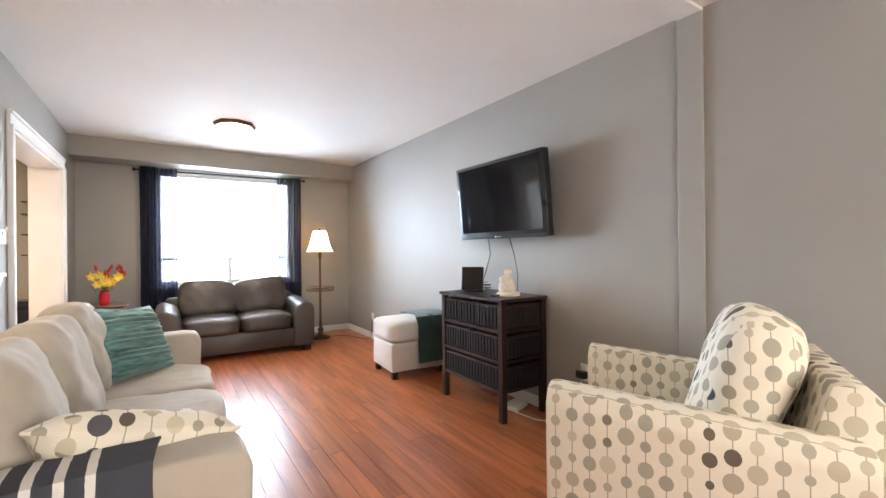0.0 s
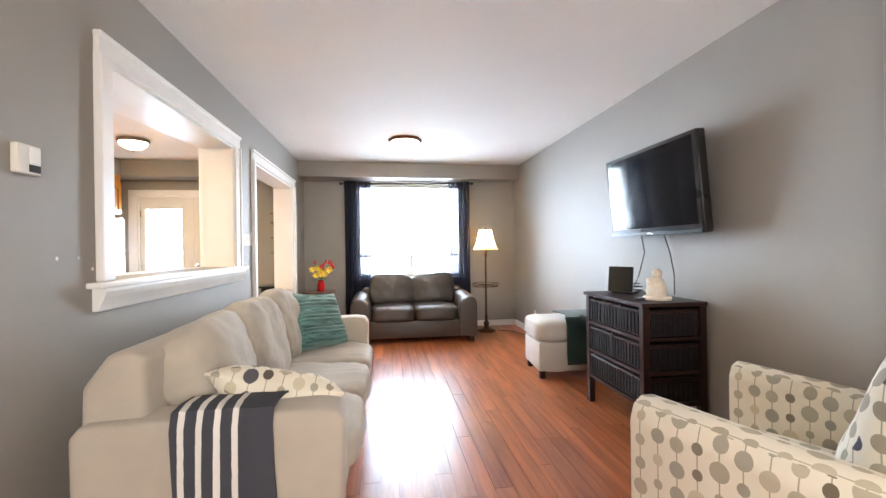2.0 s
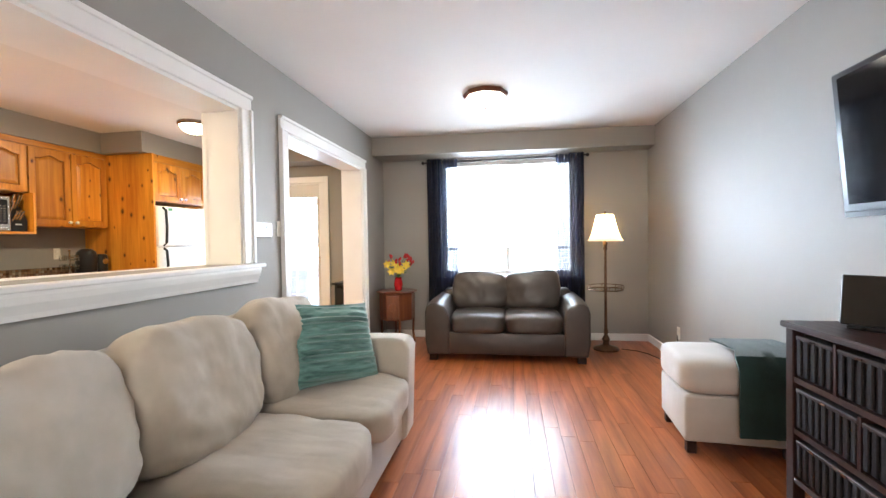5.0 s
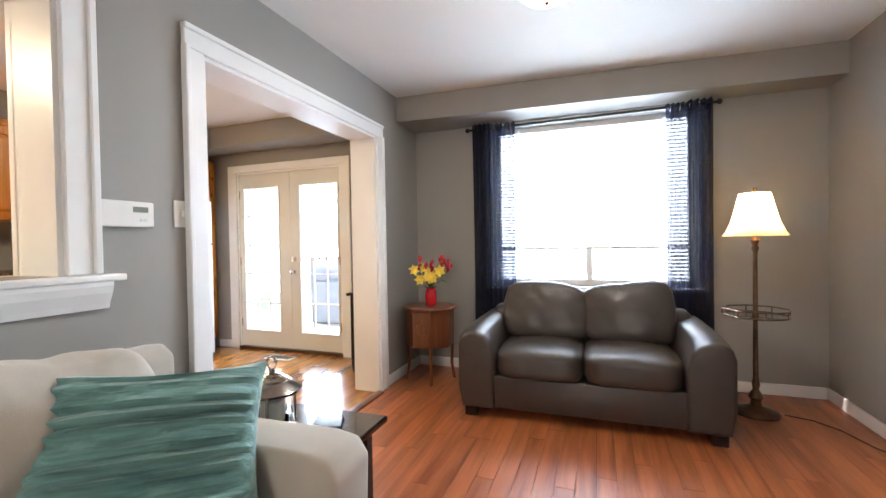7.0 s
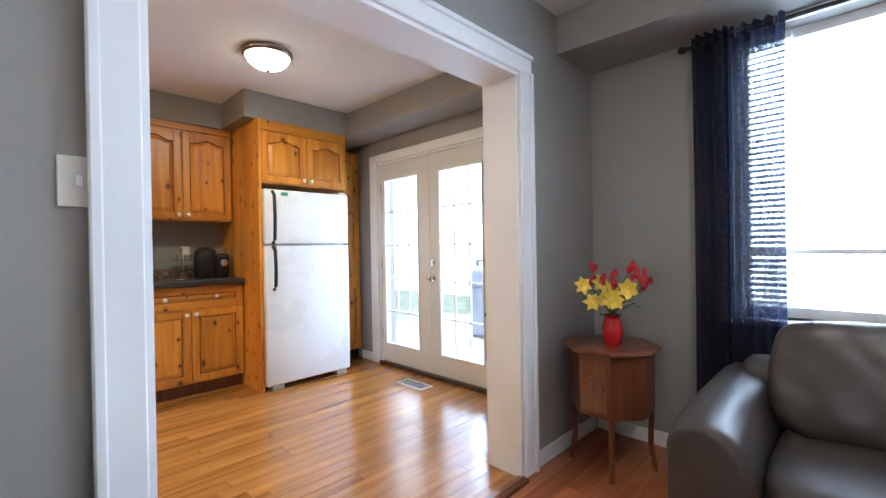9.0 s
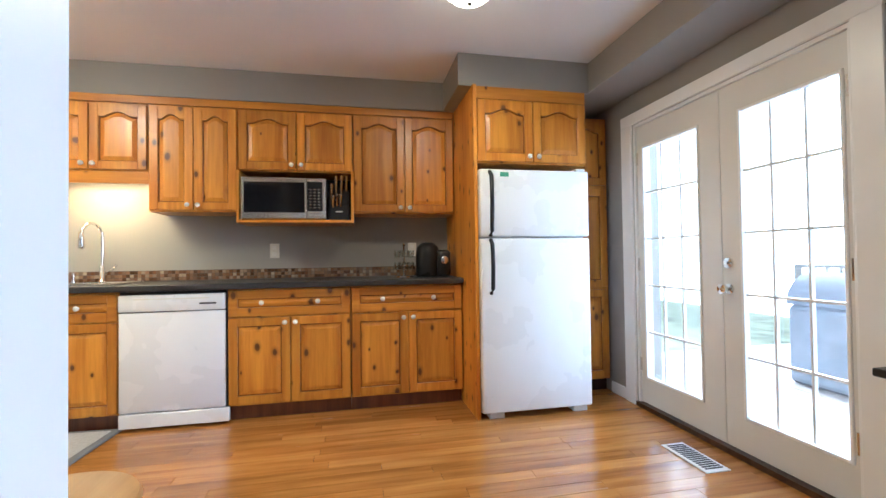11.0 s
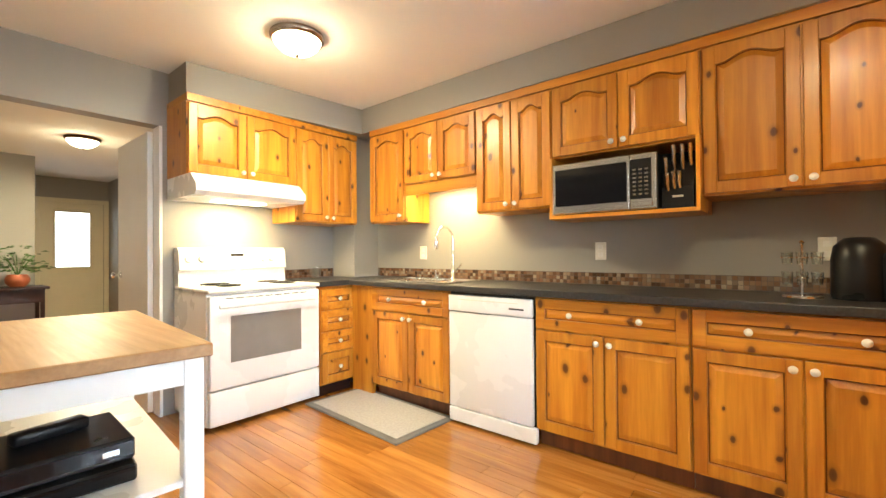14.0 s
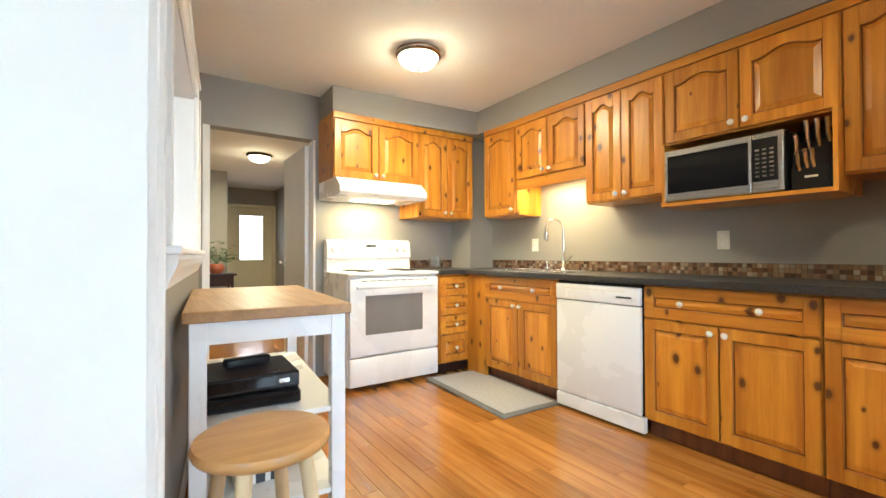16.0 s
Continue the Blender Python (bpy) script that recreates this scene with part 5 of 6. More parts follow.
def loveseat():
    t = thing("loveseat", "dark taupe leather loveseat in front of the window", "sofa")
    x0, x1, y0, y1 = 0.385, 2.0, 5.40, 6.24
    part("base", box(x0 + 0.20, y0 + 0.02, 0.07, x1 - 0.20, y1, 0.285, 0.012, 2), LEATHER, t, smooth=True)
    part("backrest", box(x0 + 0.1, y1 - 0.20, 0.2, x1 - 0.1, y1, 0.66, 0.05, 3), LEATHER, t, smooth=True)
    for s, a in ((1, x0), (-1, x1)):
        prof = [(a + s * 0.025, 0.065), (a, 0.20), (a, 0.50), (a + s * 0.018, 0.555), (a + s * 0.06, 0.585), (a + s * 0.12, 0.59), (a + s * 0.185, 0.565), (a + s * 0.225, 0.52), (a + s * 0.245, 0.43), (a + s * 0.25, 0.065)]
        bm = bmesh.new()
        n = 7
        rings = []
        for k in range(n):
            u = k / (n - 1)
            y = y0 + (y1 - 0.02 - y0) * u
            bow = 0.022 * math.sin(math.pi * min(1.0, u * 1.6) / 2)
            rings.append([bm.verts.new((x, y, z + (bow if z > 0.4 else 0) - (0.012 if k == 0 and z > 0.4 else 0))) for x, z in prof])
        m = len(prof)
        for p, q in zip(rings, rings[1:]):
            for k in range(m):
                bm.faces.new((p[k], p[(k + 1) % m], q[(k + 1) % m], q[k]))
        caps = [bm.faces.new(rings[0][::-1]), bm.faces.new(rings[-1])]
        bmesh.ops.recalc_face_normals(bm, faces=bm.faces[:])
        bmesh.ops.bevel(bm, geom=[e for f in caps for e in f.edges], offset=0.028, segments=4, profile=0.55, affect="EDGES")
        part("arm", bm, LEATHER, t, smooth=True)
    w = (x1 - x0 - 0.5) / 2
    for k in range(2):
        xc = x0 + 0.25 + w * (k + 0.5)
        bm = cushion(xc, y0 + 0.325, 0.365, w + 0.004, 0.66, 0.20, 5.5, 22, 0.012, 4.0, k * 5.0)
        for v in bm.verts:
            if v.co.z > 0.38:
                r = Vector((v.co.x - xc, v.co.y - y0 - 0.3))
                v.co.z += 0.018 * max(0.0, 1 - (r.length / 0.36) ** 2) - 0.010 * abs(noise.noise(Vector((v.co.x * 16, v.co.y * 5, k)))) * min(1, r.length / 0.2)
        part("seat_cushion", bm, LEATHER, t, smooth=True)
        bm = cushion(0, 0, 0, w + 0.07, 0.24, 0.43, 4.6, 26, 0.015, 4.5, 20 + k * 3)
        for v in bm.verts:
            x, y, z = v.co
            top = max(0.0, z / 0.215)
            x *= 1 - 0.05 * top
            if k == 0:
                z -= 0.05 * top * max(0.0, x / 0.3) ** 2
            else:
                z += 0.035 * top * max(0.0, x / 0.3) - 0.03 * top * max(0.0, -x / 0.3)
            y += 0.005 * noise.noise(Vector((x * 14 + z * 9, z * 7 - x * 5, 3 + k))) * (1 - top * 0.5) - 0.02 * max(0.0, 1 - (x * x + (z + 0.04) ** 2) / 0.05)
            v.co = (x, y, z)
        bmesh.ops.transform(bm, matrix=pose(xc, y1 - 0.28, 0.645, -14, 0, (2, -3)[k]), verts=bm.verts[:])
        part("back_cushion", bm, LEATHER, t, smooth=True)
    for x in (x0 + 0.08, x1 - 0.08):
        for y in (y0 + 0.06, y1 - 0.08):
            part("foot", box(x - 0.04, y - 0.035, 0, x + 0.04, y + 0.035, 0.072, 0.004), ESP, t)


loveseat()


def armchair():
    """Local: x across its width, y from front (0) to back, z up."""
    t = thing("armchair", "cream armchair printed with strings of grey and brown dots", "armchair", pose(2.40, 1.68, 0.0, 0, 0, 206))
    W, D = 0.86, 0.86
    part("base", box(0.03, 0.03, 0.06, W - 0.03, D - 0.03, 0.28, 0.015, 2), DOTS, t)
    for s, a in ((1, 0.0), (-1, W)):
        prof = [(a, 0.06), (a, 0.64), (a + s * 0.02, 0.688), (a + s * 0.07, 0.705), (a + s * 0.13, 0.695), (a + s * 0.155, 0.65), (a + s * 0.155, 0.06)]
        bm = extrude_poly(bmesh.new(), prof, 1, -0.02, D)
        for v in bm.verts:
            if v.co.y > 0.4 and v.co.z > 0.3:
                v.co.z -= 0.05
        bmesh.ops.bevel(bm, geom=bm.edges[:], offset=0.012, segments=2, profile=0.6, affect="EDGES")
        part("arm", bm, DOTS, t, smooth=True)
    bm = extrude_poly(bmesh.new(), [(D - 0.22, 0.28), (D, 0.06), (D + 0.05, 0.74), (D + 0.0, 0.80), (D - 0.08, 0.80)], 0, 0.10, W - 0.10)
    bmesh.ops.bevel(bm, geom=bm.edges[:], offset=0.02, segments=2, profile=0.6, affect="EDGES")
    part("backrest", bm, DOTS, t, smooth=True)
    part("seat_cushion", cushion(W / 2, 0.34, 0.40, W - 0.32, 0.70, 0.19, 5.0, 12, 0.008, 5, 3.0), DOTS, t, smooth=True)
    bm = cushion(0, 0, 0, W - 0.30, 0.27, 0.52, 3.2, 16, 0.018, 5, 9.0)
    bmesh.ops.transform(bm, matrix=pose(W / 2, D - 0.27, 0.72, -20, 0, 0), verts=bm.verts[:])
    part("back_cushion", bm, DOTS, t, smooth=True)
    for x in (0.06, W - 0.06):
        for y in (0.06, D - 0.06):
            part("foot", box(x - 0.025, y - 0.025, 0, x + 0.025, y + 0.025, 0.06, 0.004), ESP, t)


armchair()


def ottoman():
    t = thing("ottoman", "light grey upholstered storage ottoman on short legs", "ottoman", pose(2.19, 3.72, 0, 0, 0, -4))
    part("body", box(0.01, 0.01, 0.07, 0.57, 0.50, 0.33, 0.015, 2), OTTO, t, smooth=True)
    part("lid", cushion(0.29, 0.255, 0.43, 0.60, 0.53, 0.20, 6.0, 12, 0.006, 5, 2.0), OTTO, t, smooth=True)
    for x in (0.05, 0.53):
        for y in (0.05, 0.46):
            part("foot", box(x - 0.025, y - 0.025, 0, x + 0.025, y + 0.025, 0.075, 0.004), ESP, t)


ottoman()


def green_throw():
    bm = bmesh.new()
    prof = [(0.22, 0.545), (0.35, 0.555), (0.52, 0.553), (0.0, 0.0)]
    path = [(4.10, 0.566), (3.95, 0.572), (3.80, 0.570), (3.70, 0.558), (3.660, 0.50), (3.655, 0.40), (3.653, 0.25), (3.652, 0.14)]
    g = []
    for j, (y, z) in enumerate(path):
        row = []
        for i in range(15):
            u = i / 14
            w = 0.008 * math.sin(u * 20 + j) + 0.006 * noise.noise(Vector((u * 6, j * 0.6, 2)))
            row.append(bm.verts.new((2.44 + 0.36 * u + (0.04 if j < 3 else 0), y - abs(w) - 0.003, z + abs(w) * (j < 4))))
        g.append(row)
    for j in range(len(path) - 1):
        for i in range(14):
            bm.faces.new((g[j][i], g[j][i + 1], g[j + 1][i + 1], g[j + 1][i]))
    bmesh.ops.recalc_face_normals(bm, faces=bm.faces[:])
    bmesh.ops.solidify(bm, geom=bm.faces[:], thickness=0.01)
    return bm


solo("green_throw", green_throw(), DGREEN, "dark green folded throw hanging over the ottoman", "blanket", True)


def dresser():
    """Local: x along the front, y depth (front at 0), z up; the front faces -y."""
    t = thing("dresser", "dark brown wooden dresser with wicker basket drawers", "dresser", pose(2.385, 3.173, 0, 0, 0, -90))
    W, D, H = 0.745, 0.43, 0.85
    part("top", box(-0.015, -0.015, H - 0.025, W + 0.015, D, H, 0.005), ESP, t)
    for x in (0, W - 0.045):
        for y in (0, D - 0.045):
            part("leg", box(x, y, 0, x + 0.045, y + 0.045, H - 0.025, 0.003), ESP, t)
    for z in (0.20, 0.40, 0.61):
        part("shelf_rail", box(0.045, 0.003, z, W - 0.045, D - 0.01, z + 0.022), ESP, t)
        for x in (0.006, W - 0.03):
            part("side_rail", box(x, 0.045, z, x + 0.024, D - 0.045, z + 0.022), ESP, t)
    part("back_panel", box(0.045, D - 0.012, 0.2, W - 0.045, D - 0.004, H - 0.025), ESP, t)
    rows = ((0.632, 0.815, 3), (0.422, 0.602, 2), (0.222, 0.392, 1))
    for z0, z1, n in rows:
        w = (W - 0.09) / n
        for k in range(n):
            a, b = 0.045 + w * k + 0.008, 0.045 + w * (k + 1) - 0.008
            if k:
                part("divider", box(a - 0.016, 0.004, z0, a - 0.002, D - 0.02, z1 + 0.0), ESP, t)
            bk = part("basket_drawer", box(a, 0.012, z0 + 0.004, b, D - 0.03, z1 - 0.016, 0.004), WICKER, t, "dark woven basket drawer")
            m = max(3, int((b - a) / 0.034))
            for i in range(m):
                q = a + (b - a) * (i + 0.5) / m
                part("weave_strand", box(q - 0.012, 0.003, z0 + 0.01, q + 0.012, 0.0125, z1 - 0.022, 0.004), WICKER, bk)
            part("basket_rim", box(a, 0.004, z1 - 0.03, b, 0.016, z1 - 0.014, 0.003), ESP, bk)
            for q in ([0.5] if n > 1 else [0.15, 0.4, 0.65, 0.9]):
                part("stud", box(a + (b - a) * q - 0.012, 0.0, z1 - 0.026, a + (b - a) * q + 0.012, 0.005, z1 - 0.018), PEWTER, bk)
        for x in (0.022, W - 0.022):
            sp = part("side_panel", box(x - 0.006, 0.047, z0 + 0.004, x + 0.006, D - 0.047, z1 - 0.012, 0.002), WICKER, t)
            for i in range(9):
                q = 0.06 + (D - 0.12) * (i + 0.5) / 9
                part("weave_strand", box(x - 0.010, q - 0.012, z0 + 0.02, x + 0.010, q + 0.012, z1 - 0.035, 0.004), WICKER, sp)
            part("basket_rim", box(x - 0.013, 0.05, z1 - 0.034, x + 0.013, D - 0.05, z1 - 0.016, 0.003), ESP, sp)



dresser()


def television():
    t = thing("television", "black flat-screen television mounted on the wall, switched off", "television", pose(2.685, 2.80, 1.586, 0, -5, 0))
    part("bezel", box(-0.02, -0.515, -0.308, 0.045, 0.515, 0.308, 0.012, 3), BLACK, t, smooth=True)
    part("screen", box(-0.023, -0.475, -0.255, -0.0205, 0.475, 0.28), SCREEN, t, "dark reflective screen")
    part("speaker_bar", box(-0.024, -0.50, -0.31, -0.02, 0.50, -0.285, 0.002), BLACK, t)
    part("badge", box(-0.0255, -0.04, -0.302, -0.024, 0.04, -0.292), STEEL, t)
    part("wall_mount", box(0.045, -0.2, -0.15, 0.13, 0.2, 0.12, 0.004), IRON, t)


television()
for k, pts in enumerate(([(2.76, 3.02, 1.30), (2.80, 3.04, 1.15), (2.79, 3.10, 0.98), (2.74, 3.08, 0.90)], [(2.76, 2.76, 1.30), (2.81, 2.76, 1.15), (2.81, 2.72, 1.0), (2.81, 2.72, 0.86)])):
    solo("cable", tube(bmesh.new(), pts, 0.004, 6), CORD, "black cable hanging from the television", "cable", True, group="television cables")
bxs = thing("digital_photo_frame", "black upright device with a stand on the dresser", "electronic device", pose(2.57, 3.0, 0.85, 0, 0, -52))
part("panel", box(-0.09, -0.012, 0.01, 0.09, 0.012, 0.20, 0.004), BLACK, bxs, m=pose(0, 0, 0, -8))
part("stand", box(-0.06, -0.04, 0.0, 0.10, 0.12, 0.014, 0.004), BLACK, bxs)
part("coiled_cord", tube(bmesh.new(), [(0.09 + 0.05 * math.sin(a), 0.06 + 0.03 * math.cos(a), 0.02 + 0.004 * a) for a in np.linspace(0, 13, 40)], 0.004, 6), CORD, bxs, smooth=True)


def figurine():
    bm = bmesh.new()
    lathe(bm, [(0.085, 0), (0.088, 0.012), (0.08, 0.022), (0, 0.022)], 20)
    lathe(bm, [(0.06, 0.02), (0.066, 0.06), (0.05, 0.11), (0.034, 0.145), (0, 0.15)], 16, 0.0, 0.01)
    bmesh.ops.create_icosphere(bm, subdivisions=3, radius=0.03, matrix=Matrix.Translation((0.0, 0.0, 0.17)))
    bmesh.ops.create_icosphere(bm, subdivisions=3, radius=0.022, matrix=Matrix.Translation((-0.02, 0.035, 0.11)))
    tube(bm, [(-0.04, 0.03, 0.13), (-0.06, 0.0, 0.09), (-0.04, -0.03, 0.05)], 0.016)
    for v in bm.verts:
        v.co += v.co.normalized() * 0.006 * noise.noise(v.co * 40)
    return bm


solo("figurine", figurine(), IVORY, "ivory resin figurine on a round base on the dresser", "figurine", True, pose(2.60, 2.60, 0.85))
solo("remote_control", box(-0.02, -0.075, 0, 0.02, 0.075, 0.012, 0.003), BLACK, "black remote control on the dresser", "remote", False, pose(2.52, 2.62, 0.85, 0, 0, -70))


def floor_lamp():
    x, y = 2.262, 6.03
    t = thing("floor_lamp", "bronze floor lamp with a cream bell shade and gallery tray, lit", "floor lamp")
    part("base", lathe(bmesh.new(), [(0.135, 0), (0.135, 0.012), (0.12, 0.025), (0.07, 0.04), (0.035, 0.055), (0.03, 0.09), (0.045, 0.11), (0.03, 0.14), (0.018, 0.16)], 24, x, y), BRONZE, t, smooth=True)
    part("pole", lathe(bmesh.new(), [(0.018, 0.16), (0.024, 0.2), (0.016, 0.24), (0.014, 0.64), (0.022, 0.66), (0.014, 0.69), (0.014, 1.07), (0.024, 1.10), (0.016, 1.12), (0.028, 1.15), (0.012, 1.18), (0.008, 1.26), (0.006, 1.470), (0.012, 1.48), (0.009, 1.50), (0, 1.505)], 14, x, y), BRONZE, t, smooth=True)
    part("shade", lathe(bmesh.new(), [(0.185, 1.18), (0.165, 1.205), (0.135, 1.275), (0.108, 1.375), (0.088, 1.46)], 28, x, y), SHADE, t, "cream bell lamp shade", True).data.polygons
    ring = lambda r, z: [(x + r * math.cos(a), y + r * math.sin(a), z) for a in np.linspace(0, 2 * math.pi, 9)[:-1]]
    part("tray", lathe(bmesh.new(), [(0.0, 0.648), (0.185, 0.648), (0.185, 0.654), (0.0, 0.654)], 24, x, y), TUMBLER, t, "clear glass tray", True)
    part("tray_rail", tube(bmesh.new(), ring(0.19, 0.655), 0.005, 6, True), BRONZE, t)
    part("tray_rail", tube(bmesh.new(), ring(0.19, 0.695), 0.005, 6, True), BRONZE, t)
    for p in ring(0.19, 0.655):
        part("tray_post", tube(bmesh.new(), [p, (p[0], p[1], 0.695)], 0.004, 6), BRONZE, t)


floor_lamp()
solo("lamp_cord", tube(bmesh.new(), [(2.42, 6.03, 0.006), (2.55, 5.98, 0.006), (2.64, 5.86, 0.006), (2.70, 5.66, 0.006), (2.76, 5.55, 0.006), (2.806, 5.56, 0.05), (2.815, 5.56, 0.20), (2.818, 5.56, 0.27)], 0.004, 6), CORD, "dark lamp cord trailing across the floor to the outlet", "cable", True)
outlet("outlet", "ivory wall outlet with a plug", pose(LX1, 5.56, 0.29, 0, 0, -90))
outlet("outlet", "ivory wall outlet behind the dresser", pose(LX1, 2.10, 0.36, 0, 0, -90))
solo("power_adapter", box(2.775, 2.07, 0.325, 2.822, 2.14, 0.375, 0.008, 2), BLACK, "black power adapter plugged in the outlet", "adapter")
solo("cable", tube(bmesh.new(), [(2.79, 2.10, 0.325), (2.77, 2.12, 0.15), (2.72, 2.2, 0.01), (2.62, 2.36, 0.008), (2.60, 2.55, 0.008), (2.68, 2.7, 0.008)], 0.005, 6), CORDW, "white power cable on the floor under the dresser", "cable", True)
solo("modem", box(-0.09, -0.06, 0, 0.09, 0.06, 0.035, 0.008, 2), PLATE, "pale modem on the floor under the dresser", "modem", True, pose(2.68, 2.62, 0, 0, 0, 20))


def side_table():
    t = thing("side_table", "small octagonal walnut cabinet table with carved door", "side table", pose(-0.085, 6.08, 0, 0, 0, 0))
    o = lambda r, k: (r * math.cos(math.pi / 8 + k * math.pi / 4), r * math.sin(math.pi / 8 + k * math.pi / 4))
    part("top", lathe(bmesh.new(), [(0.235, 0.612), (0.245, 0.622), (0.235, 0.634)], 8, phase=math.pi / 8), WALNUT, t)
    b = part("body", lathe(bmesh.new(), [(0.205, 0.30), (0.21, 0.612)], 8, phase=math.pi / 8), WALNUT, t)
    d = part("door", box(-0.07, -0.205, 0.325, 0.07, -0.192, 0.585, 0.004), WALNUT, t)
    part("carved_medallion", lathe(bmesh.new(), [(0.05, 0), (0.048, 0.005), (0.03, 0.003), (0.012, 0.008), (0, 0.008)], 16), WALNUT, d, smooth=True, m=pose(0, -0.205, 0.455, 90))
    part("pull", lathe(bmesh.new(), [(0.006, 0), (0.009, 0.014), (0, 0.016)], 8), BRONZE, d, m=pose(0.055, -0.205, 0.455, 90))
    for k in range(0, 8, 2):
        p, q = o(0.19, k), o(0.205, k)
        part("leg", tube(bmesh.new(), [(p[0], p[1], 0.30), (p[0] * 0.97, p[1] * 0.97, 0.13), (q[0], q[1], 0.0)], 0.014, 8), WALNUT, t, smooth=True)


side_table()


def bouquet():
    x, y, z0 = -0.06, 6.05, 0.635
    v = solo("vase", lathe(bmesh.new(), [(0.035, 0), (0.042, 0.01), (0.052, 0.07), (0.045, 0.12), (0.036, 0.14), (0.044, 0.155), (0.040, 0.155), (0.03, 0.138), (0.0, 0.13)], 20, x, y, z0), RED, "glossy red ceramic vase on the side table", "vase", True)
    f = thing("flower_bouquet", "artificial bouquet of yellow lilies and red buds in the vase", "flowers")
    rnd = random.Random(4)
    for k in range(26):
        a, r = rnd.uniform(0, 2 * math.pi), rnd.uniform(0.02, 0.17)
        red = k >= 12
        if red:
            r = rnd.uniform(0.10, 0.19)
        p = Vector((x + r * math.cos(a), y + r * 0.8 * math.sin(a) - (0 if red else 0.05), z0 + 0.21 + rnd.uniform(0, 0.12) + (0.07 if red else 0.0)))
        part("stem", tube(bmesh.new(), [(x, y, z0 + 0.14), ((x * 1.2 + p.x * 0.8) / 2, (y * 1.2 + p.y * 0.8) / 2, (z0 + 0.14 + p.z) / 2 + 0.02), p], 0.002, 5), LEAF, f)
        if red:
            bm = bmesh.new()
            for q in range(3):
                bmesh.ops.create_icosphere(bm, subdivisions=1, radius=0.014, matrix=Matrix.Translation(p + Vector((rnd.uniform(-.014, .014), rnd.uniform(-.014, .014), 0.012 * q))) @ Matrix.Diagonal((1, 1, 1.5, 1)))
            part("red_bud", bm, PETR, f, smooth=True)
        else:
            bm = bmesh.new()
            for q in range(6):
                b = q * math.pi / 3 + a
                d = Vector((math.cos(b), -0.35, math.sin(b))) * 0.052
                s = Vector((-math.sin(b), 0, math.cos(b))) * 0.016
                vs = [bm.verts.new(c) for c in (p, p + d * 0.5 + s, p + d, p + d * 0.5 - s)]
                bm.faces.new(vs)
            part("yellow_flower", bm, PETY, f)
    bm = bmesh.new()
    for k in range(60):
        a, r = rnd.uniform(0, 2 * math.pi), rnd.uniform(0.02, 0.13)
        p = Vector((x + r * math.cos(a), y + r * math.sin(a), z0 + 0.15 + rnd.uniform(0, 0.13)))
        d = Vector((math.cos(a), math.sin(a), rnd.uniform(-0.3, 0.8))) * rnd.uniform(0.03, 0.06)
        s = Vector((-math.sin(a), math.cos(a), 0.2)) * 0.009
        bm.faces.new([bm.verts.new(c) for c in (p, p + d * 0.5 + s, p + d, p + d * 0.5 - s)])
    part("foliage", bm, LEAF, f)


bouquet()


def end_table():
    t = thing("end_table", "dark espresso wooden end table beside the sofa", "end table")
    x0, x1, y0, y1, h = -0.24, 0.51, 3.75, 4.15, 0.505
    part("top", box(x0, y0, h - 0.025, x1, y1, h, 0.008, 2), ESPG, t)
    for x in (x0 + 0.05, x1 - 0.09):
        for y in (y0 + 0.05, y1 - 0.09):
            part("leg", box(x, y, 0, x + 0.045, y + 0.045, h - 0.025, 0.004), ESP, t)
    part("shelf", box(x0 + 0.06, y0 + 0.06, 0.12, x1 - 0.06, y1 - 0.06, 0.138), ESP, t)
    L = thing("candle_lantern", "pewter and glass candle lantern with a ring handle", "lantern", pose(0.14, 3.94, h))
    part("base", lathe(bmesh.new(), [(0.085, 0), (0.09, 0.008), (0.085, 0.018), (0.07, 0.02), (0, 0.02)], 24), PEWTER, L, smooth=True)
    part("glass", lathe(bmesh.new(), [(0.072, 0.02), (0.072, 0.125), (0.068, 0.125), (0.068, 0.02)], 24), TUMBLER, L, smooth=True)
    for k in range(4):
        a = k * math.pi / 2 + 0.5
        part("upright", tube(bmesh.new(), [(0.08 * math.cos(a), 0.08 * math.sin(a), 0.015), (0.08 * math.cos(a), 0.08 * math.sin(a), 0.13)], 0.005, 6), PEWTER, L)
    part("lid", lathe(bmesh.new(), [(0.085, 0.122), (0.105, 0.128), (0.108, 0.138), (0.09, 0.155), (0.06, 0.168), (0.058, 0.174), (0.035, 0.183), (0.033, 0.189), (0.012, 0.197), (0.010, 0.21), (0, 0.212)], 28), PEWTER, L, smooth=True)
    part("ring", tube(bmesh.new(), [(0.022 * math.cos(a), 0, 0.232 + 0.022 * math.sin(a)) for a in np.linspace(0, 2 * math.pi, 17)[:-1]], 0.003, 6, True), PEWTER, L)
    part("candle", lathe(bmesh.new(), [(0.042, 0.021), (0.043, 0.09), (0.038, 0.095), (0.0, 0.09)], 18), WAX, L, smooth=True)
    for k in range(3):
        solo("coaster", box(-0.05, -0.05, 0, 0.05, 0.05, 0.005, 0.001), SCREEN, "square dark glossy coaster on the end table", "coaster", False, pose(0.34, 4.00, h + 0.0055 * k, 0, 0, 20 + 4 * k), "coasters")


